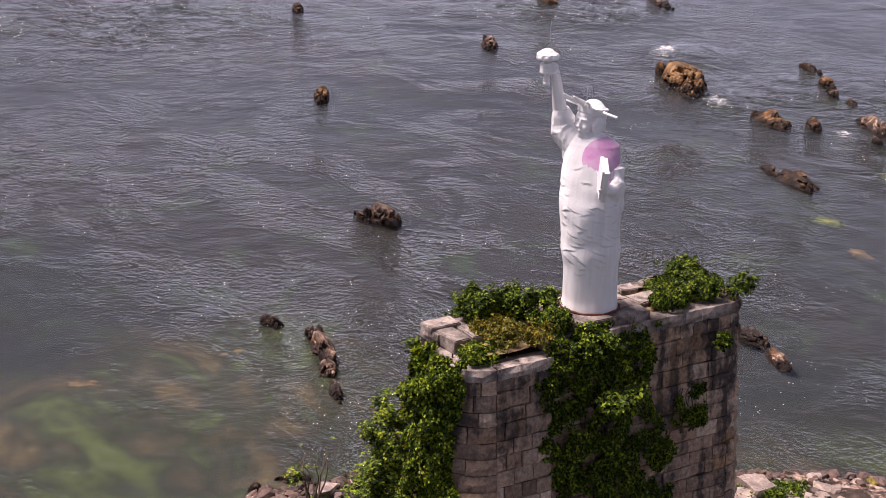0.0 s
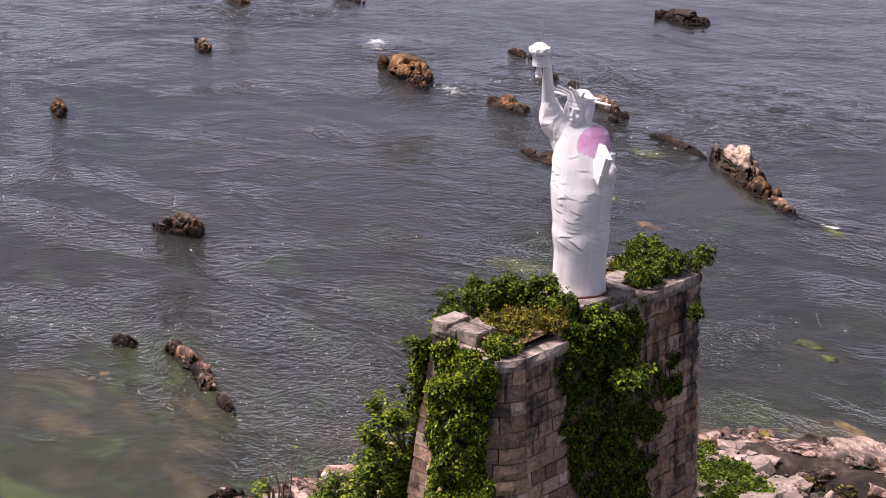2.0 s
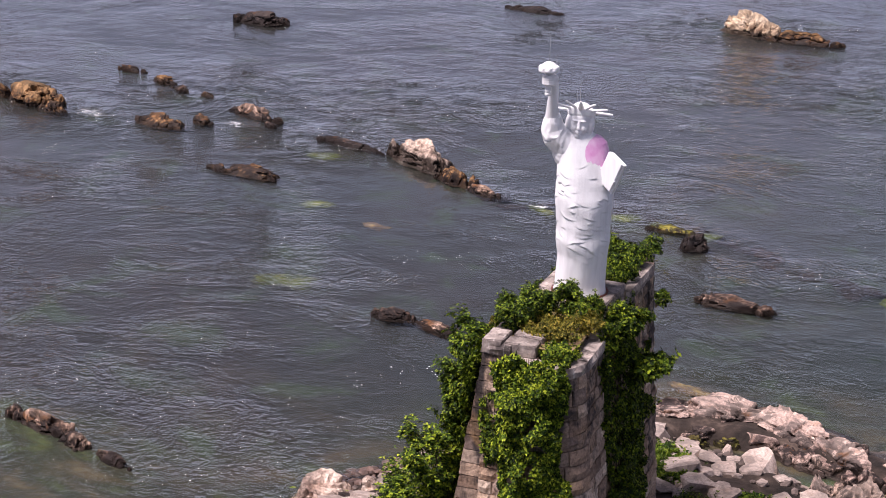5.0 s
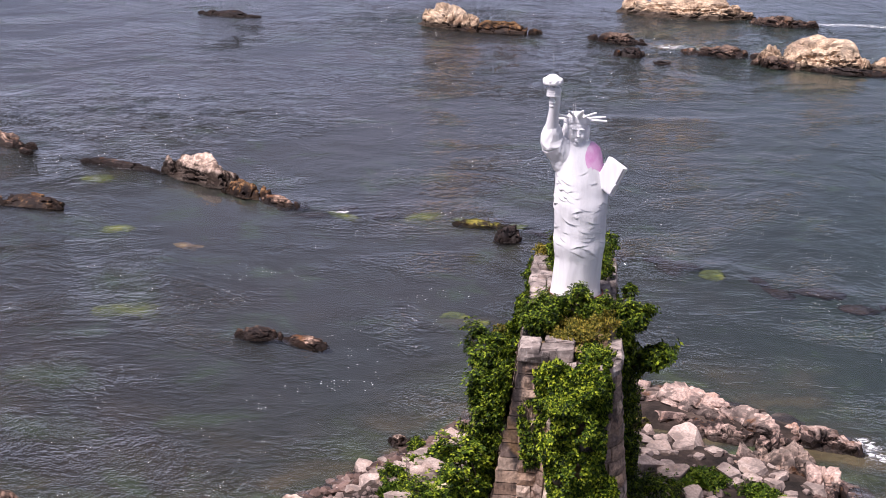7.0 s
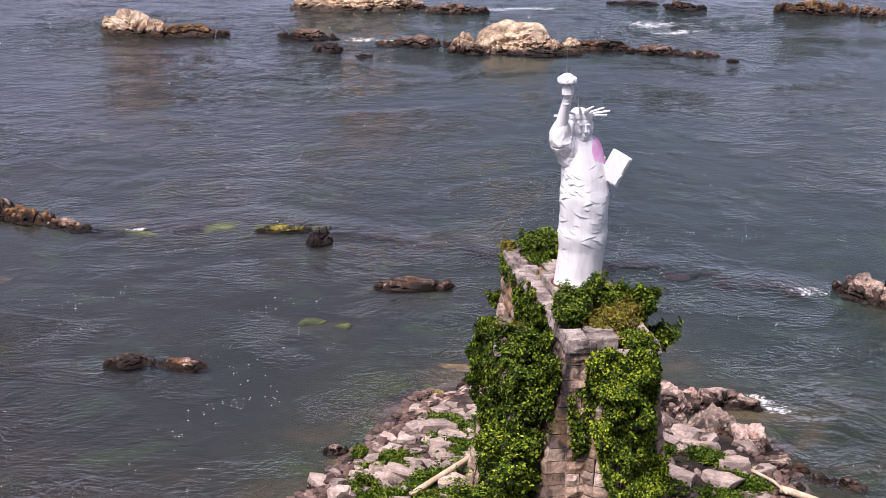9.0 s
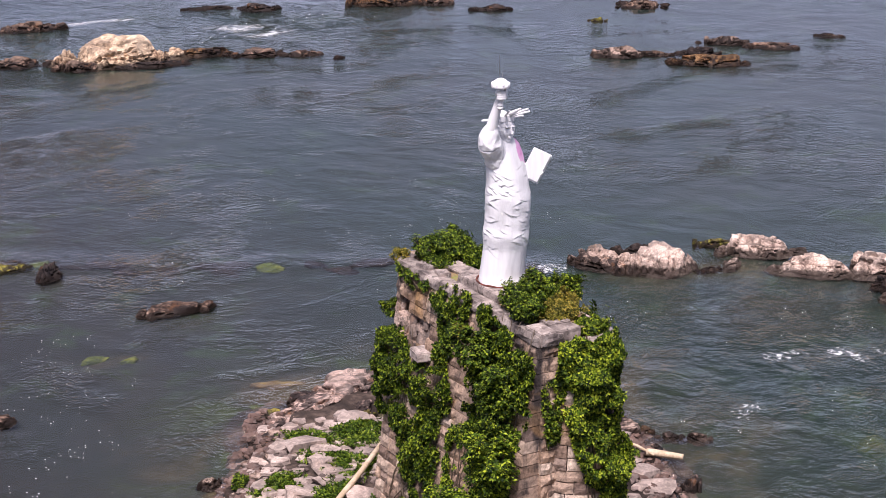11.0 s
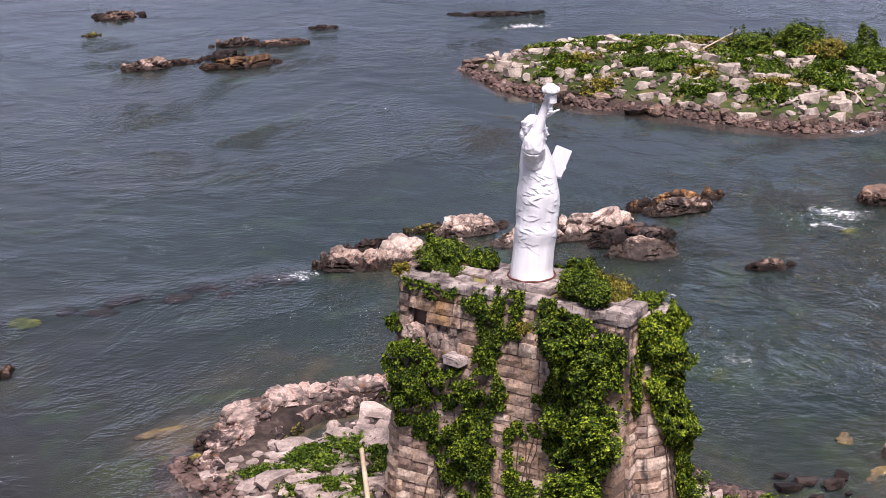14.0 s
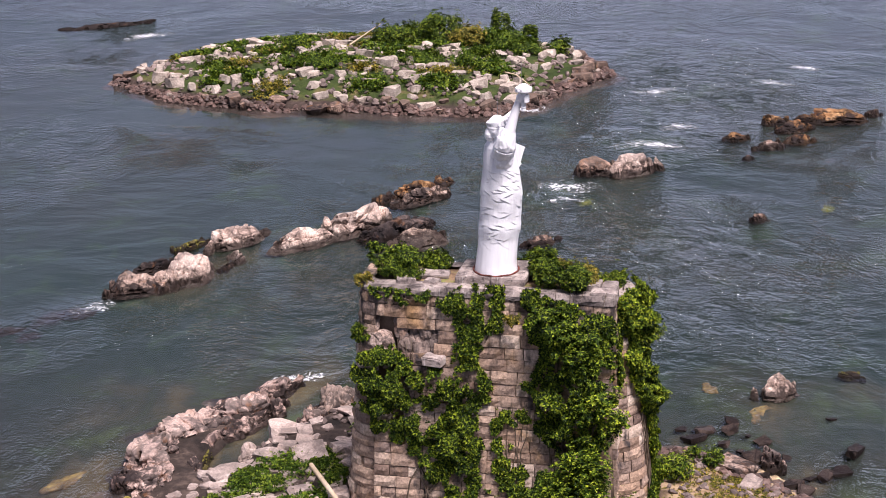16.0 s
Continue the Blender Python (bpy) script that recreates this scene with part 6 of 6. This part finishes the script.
rng = np.random.RandomState(90)
placed = []
tries = 0
while len(placed) < 290 and tries < 14000:
    tries += 1
    x, y = rng.uniform(-11, 11), rng.uniform(-10, 16)
    if tries % 2:
        x, y = rng.uniform(-7.5, 3.5), rng.uniform(4.5, 13.2)
    if -2.9 < x < 2.3 and -6.4 < y < 6.0:
        continue
    d = float(inside(SHOAL, np.array([x]), np.array([y]))[0])
    if d < 0.15 or (y < -3 and x < 3 and rng.rand() < 0.8) or (x > 1 and y < -6 and d > 1.6):
        continue
    size = rng.choice([0.45, 0.6, 0.8, 1.1, 1.4]) * rng.uniform(0.85, 1.15)
    if (x > 2 and y > 10.2) or (x > -1.6 and y > 12.4):
        continue
    if any((x - a) ** 2 + (y - b) ** 2 < (0.37 * (size + c)) ** 2 for a, b, c in placed):
        continue
    z = float(shoal_height(np.array([x]), np.array([y]))[0])
    if z < -0.05:
        continue
    placed.append((x, y, size))
    wet = d < 1.2
    scatter(rng, SLABS_TAN if wet and rng.rand() < 0.6 else SLABS, "flat pinkish grey stone on the shoal" if not wet else "broken stone at the shoal's waterline",
            "stones on the shoal", x, y, z + 0.05 * size, size)


# fallen stones in the shallows of the south-eastern shore
for x, y, size, dark in ((9.6, -8.4, 0.95, 0), (9.5, -7.4, 0.85, 0), (8.6, -6.95, 1.0, 1), (9.5, -6.3, 0.55, 1), (10.65, -8.4, 0.75, 1), (8.3, -8.25, 0.6, 0),
                         (8.75, -9.9, 0.7, 0), (7.0, -9.6, 0.9, 0), (7.6, -9.0, 0.5, 0), (4.75, -11.2, 1.0, 0), (4.4, -11.75, 0.8, 0), (6.0, -12.5, 0.9, 0), (6.5, -13.1, 0.85, 1),
                         (8.55, -13.7, 1.2, 1), (11.7, -12.7, 0.4, 1), (5.6, -11.9, 0.5, 1), (7.3, -10.9, 0.45, 0), (6.0, -10.4, 0.5, 0), (5.5, -10.0, 0.6, 0), (9.3, -9.2, 0.4, 1)):
    z = max(float(shoal_height(np.array([x]), np.array([y]))[0]), -0.1)
    scatter(rng, [DARK_CUT[int(x * 7) % 3]] if dark else SLABS_TAN, "dark wet stone in the shallows" if dark else "tan fallen stone in the shallows", "stones in the shallows", x, y, z + 0.06, size)
boulder(6.7, -10.3, 1.5, 1.1, 0.85, 20, BEDROCK, "large pinkish boulder on the southern shore", 0, "boulders of the shoal")


def rubble(name, label, poly, height_at, count, lo, hi, seed, mat, near, far):
    """Small broken angular stones, joined."""
    rng = np.random.RandomState(seed)
    p = np.array(poly)
    bits = []
    base = [stone_shape(1, (1, 0.8, 0.6), 500 + k, 6, 0.06, 0.7) for k in range(6)]
    xs, ys = (rng.uniform(p[:, k].min() - 1, p[:, k].max() + 1, 24 * count) for k in (0, 1))
    d, zs = inside(poly, xs, ys), height_at(xs, ys)
    ok = (near < d) & (d < far) & (zs > -0.25) & ~((poly is SHOAL) & (ys > 12.3) & (xs > -1.8))      # bare on the bedrock
    for x, y, z in list(zip(xs[ok], ys[ok], zs[ok]))[:count]:
        s = rng.uniform(lo, hi)
        v, f = base[rng.randint(6)]
        r = np.array(Euler(rng.uniform(-1, 1, 3) * np.array([0.6, 0.6, 3.1])).to_matrix())
        bits.append(((v * s * rng.uniform(0.7, 1.2, 3)) @ r.T + np.array([x, y, z + 0.12 * s]), f))
    thing(name, label, "stones", "", "stuff", mesh_of(name, *joined(bits), mat))


rubble("shore_rubble", "small broken stones between the shoal's slabs", SHOAL, shoal_height, 1600, 0.12, 0.45, 91, PEBBLE, 0.3, 6.0)
rubble("waterline_rubble", "dark wet stones along the shoal's waterline", SHOAL, shoal_height, 1500, 0.15, 0.6, 92, PEBBLE_DARK, -0.6, 1.1)


def log(name, label, pts, r0, r1, forks=()):
    root = thing(name, label, "driftwood", "", "", None, pose(*pts[0]))
    o = np.array(pts[0])
    rng = np.random.RandomState(len(pts) + 3)
    t = np.linspace(0, 1, 14)
    line = np.stack([np.interp(t, np.linspace(0, 1, len(pts)), np.array(pts)[:, k]) for k in range(3)], 1) - o
    line += 0.03 * fbm(np.stack([t * 4, t * 0, t * 0 + r0 * 50], 1))[:, None] * np.array([1, 1, 0.6])
    part("trunk", mesh_of("trunk", *tube(line, np.linspace(r0, r1, 14), 10), DRIFTWOOD, True), root)
    for a, b, r in forks:
        part("branch_stub", mesh_of("branch_stub", *tube(np.array([a, b]) - o, [r, r * 0.6], 8), DRIFTWOOD, True), root)


log("driftwood_log", "long barkless pale log leaning on the pier's foot", [(-0.35, 7.5, 1.75), (-2.6, 5.7, 1.35), (-4.9, 3.9, 1.05)], 0.09, 0.12, [((-0.5, 7.4, 1.7), (-0.35, 7.0, 1.2), 0.07)])
log("driftwood_branch", "bleached bent branch on the eastern shore", [(7.6, 5.6, 0.75), (8.3, 4.9, 0.62), (9.0, 3.9, 0.5), (9.3, 3.0, 0.35)], 0.09, 0.05, [((8.0, 5.2, 0.68), (7.7, 4.7, 0.6), 0.03)])
log("driftwood_log", "short tan log at the eastern waterline", [(9.2, 3.4, 0.35), (10.3, 2.4, 0.25)], 0.16, 0.12)

# ---------- the island ----------
rng = np.random.RandomState(95)
placed, tries = [], 0
ISLE_PALE = [cut_stone(340 + k, ISLE_STONE) for k in range(8)]
ISLE_DARK = [cut_stone(350 + k, BROWN) for k in range(5)]
while len(placed) < 290 and tries < 9000:
    tries += 1
    x, y = rng.uniform(60, 89), rng.uniform(4, 46)
    d = float(inside(ISLE, np.array([x]), np.array([y]))[0])
    if d < -0.3:
        continue
    inner = d > 2.2
    if inner and (x > 78 and y < 32) and rng.rand() < 0.85:
        continue
    size = rng.uniform(0.6, 1.6)
    if any((x - a) ** 2 + (y - b) ** 2 < (0.34 * (size + c)) ** 2 for a, b, c in placed):
        continue
    placed.append((x, y, size))
    z = max(float(isle_height(np.array([x]), np.array([y]))[0]), -0.1)
    dark = d < 1.3 and rng.rand() < 0.75
    m = pose(x, y, z + 0.12 * size, rng.uniform(-12, 12), rng.uniform(-12, 12), rng.uniform(0, 360)) @ Matrix.Diagonal((size, size * rng.uniform(0.7, 1.1), size * rng.uniform(1.0, 1.6), 1))
    thing("island_stone", "dark brown stone on the island's shore" if dark else "pale stone lying in the island's grass", "stone", "stones on the island", "",
          (ISLE_DARK if dark else ISLE_PALE)[rng.randint(5)], m)
rubble("island_rubble", "brown broken stones round the island's edge", ISLE, isle_height, 1500, 0.25, 0.85, 96, PEBBLE_DARK, -1.0, 0.5)
rubble("island_small_stones", "small pale stones in the island's grass", ISLE, isle_height, 1100, 0.25, 0.8, 97, PEBBLE, 0.0, 12)
spots = []
for k in range(80):
    x, y = rng.uniform(62, 87), rng.uniform(8, 43)
    if float(inside(ISLE, np.array([x]), np.array([y]))[0]) > 1.6:
        spots.append((x, y, rng.uniform(1.2, 2.6), rng.uniform(0.8, 1.6), rng.uniform(0, 180)))
ground_cover("green and yellowish plants covering the island", spots[::2], 560, LEAF_GRASS, isle_height, 98, 0.26, 0.45, "island_plants")
ground_cover("dry yellow-green plants on the island", spots[1::4], 200, LEAF_DRY, isle_height, 99, 0.24, 0.4, "island_weeds")


def island_bush(x, y, r, h, count, mat, seed, label="green bush on the island", size=0.3, bare=0.0):
    z = float(isle_height(np.array([x]), np.array([y]))[0]) - 0.1
    return shrub("bush", label, "bush", x, y, z, r, h, count, mat, seed, size, "bushes on the island", (0, 0), 6, bare)


island_bush(80.5, 20.5, 2.0, 2.4, 620, LEAF_SHRUB, 200, "large dark green bush on the island")
island_bush(78.5, 24.0, 1.9, 1.7, 480, LEAF_SHRUB, 201)
island_bush(82.5, 15.6, 0.9, 2.7, 420, LEAF_SHRUB, 202, "young tree on the island")
island_bush(83.0, 13.2, 0.7, 1.9, 260, LEAF_SHRUB, 203, "young tree on the island")
island_bush(80.0, 18.0, 1.8, 1.5, 380, LEAF_DRY, 204, "yellowish bush on the island")
island_bush(80.5, 15.0, 1.8, 1.3, 380, LEAF_GRASS, 205)
island_bush(77.5, 12.5, 1.5, 1.2, 320, LEAF_GRASS, 206)
island_bush(79.5, 10.3, 1.1, 1.3, 260, LEAF_SHRUB, 207)
island_bush(75.5, 31.5, 1.5, 1.0, 280, LEAF_SHRUB, 208)
island_bush(72.5, 20.0, 1.8, 0.9, 360, LEAF_GRASS, 209)
island_bush(70.0, 28.0, 1.7, 0.8, 340, LEAF_GRASS, 210)
island_bush(68.0, 36.0, 1.8, 0.8, 340, LEAF_GRASS, 211)
island_bush(73.0, 15.5, 1.8, 0.9, 340, LEAF_GRASS, 212)
island_bush(84.0, 22.5, 1.7, 1.6, 360, LEAF_SHRUB, 213)
log("driftwood_branch", "dead bare branch on the island", [(77.0, 27.5, 1.8), (78.2, 26.3, 2.6), (79.3, 25.4, 3.2)], 0.08, 0.03)
log("driftwood_branch", "bleached driftwood branch on the island", [(70.5, 14.5, 1.6), (69.5, 12.0, 1.5), (67.8, 10.6, 1.1)], 0.09, 0.04)

# ---------- foam flecks ----------
def flecks(label, spots, per, seed):
    """Drifting foam specks in long loose trails."""
    rng = np.random.RandomState(seed)
    bits = []
    for x, y, length, width, turn in spots:
        c, s = math.cos(radians(turn)), math.sin(radians(turn))
        n = int(per * length * width ** 0.5)
        u, w = rng.uniform(-0.5, 0.5, n) * length, rng.normal(size=n) * 0.35 * width
        w = 1.7 * w + 0.6 * width * np.sin(u * 0.9 + x)
        px_, py_ = x + u * c - w * s, y + u * s + w * c
        ok = vnoise(np.stack([px_ * 0.9, py_ * 0.9, 0 * px_], 1)) > 0.05
        for a, b in zip(px_[ok], py_[ok]):
            r = rng.uniform(0.008, 0.022)
            v = np.array([(a - 1.6 * r, b, 0.045), (a, b - r, 0.045), (a + 1.6 * r, b, 0.045), (a, b + r, 0.045), (a, b, 0.075)])
            bits.append((v, np.array([(0, 1, 4), (1, 2, 4), (2, 3, 4), (3, 0, 4)])))
    thing("foam_flecks", label, "foam", "", "stuff", mesh_of("foam_flecks", *joined(bits), FOAM))


flecks("small white foam flecks drifting on the river",
       [(-14, 33, 16, 1.6, 60), (-9, 22, 14, 2.0, 70), (-18, 27, 10, 2.0, 50), (8, 40, 16, 2.5, 30), (17, 36, 14, 3.0, 20), (12, 48, 18, 2.5, 10), (22, 34, 12, 2.5, -20),
        (28, 44, 16, 3.0, 0), (2, 55, 18, 2.5, 10), (-12, 62, 16, 2.5, 0), (14, 24, 12, 2.0, -60), (18, 17, 8, 2.0, -50), (-8, 50, 14, 2.0, 20), (-5, 72, 16, 3.0, 0),
        (-22, 12, 10, 1.4, 40), (-13, 6, 9, 1.4, 50), (-12, 13, 9, 1.2, 60), (36, 4, 6, 1.5, -60), (30, 2, 7, 2.0, -50), (22, -4, 8, 1.5, -70), (-30, 60, 16, 2.0, -20), (-45, 40, 12, 1.5, -40)],
       6, 450)
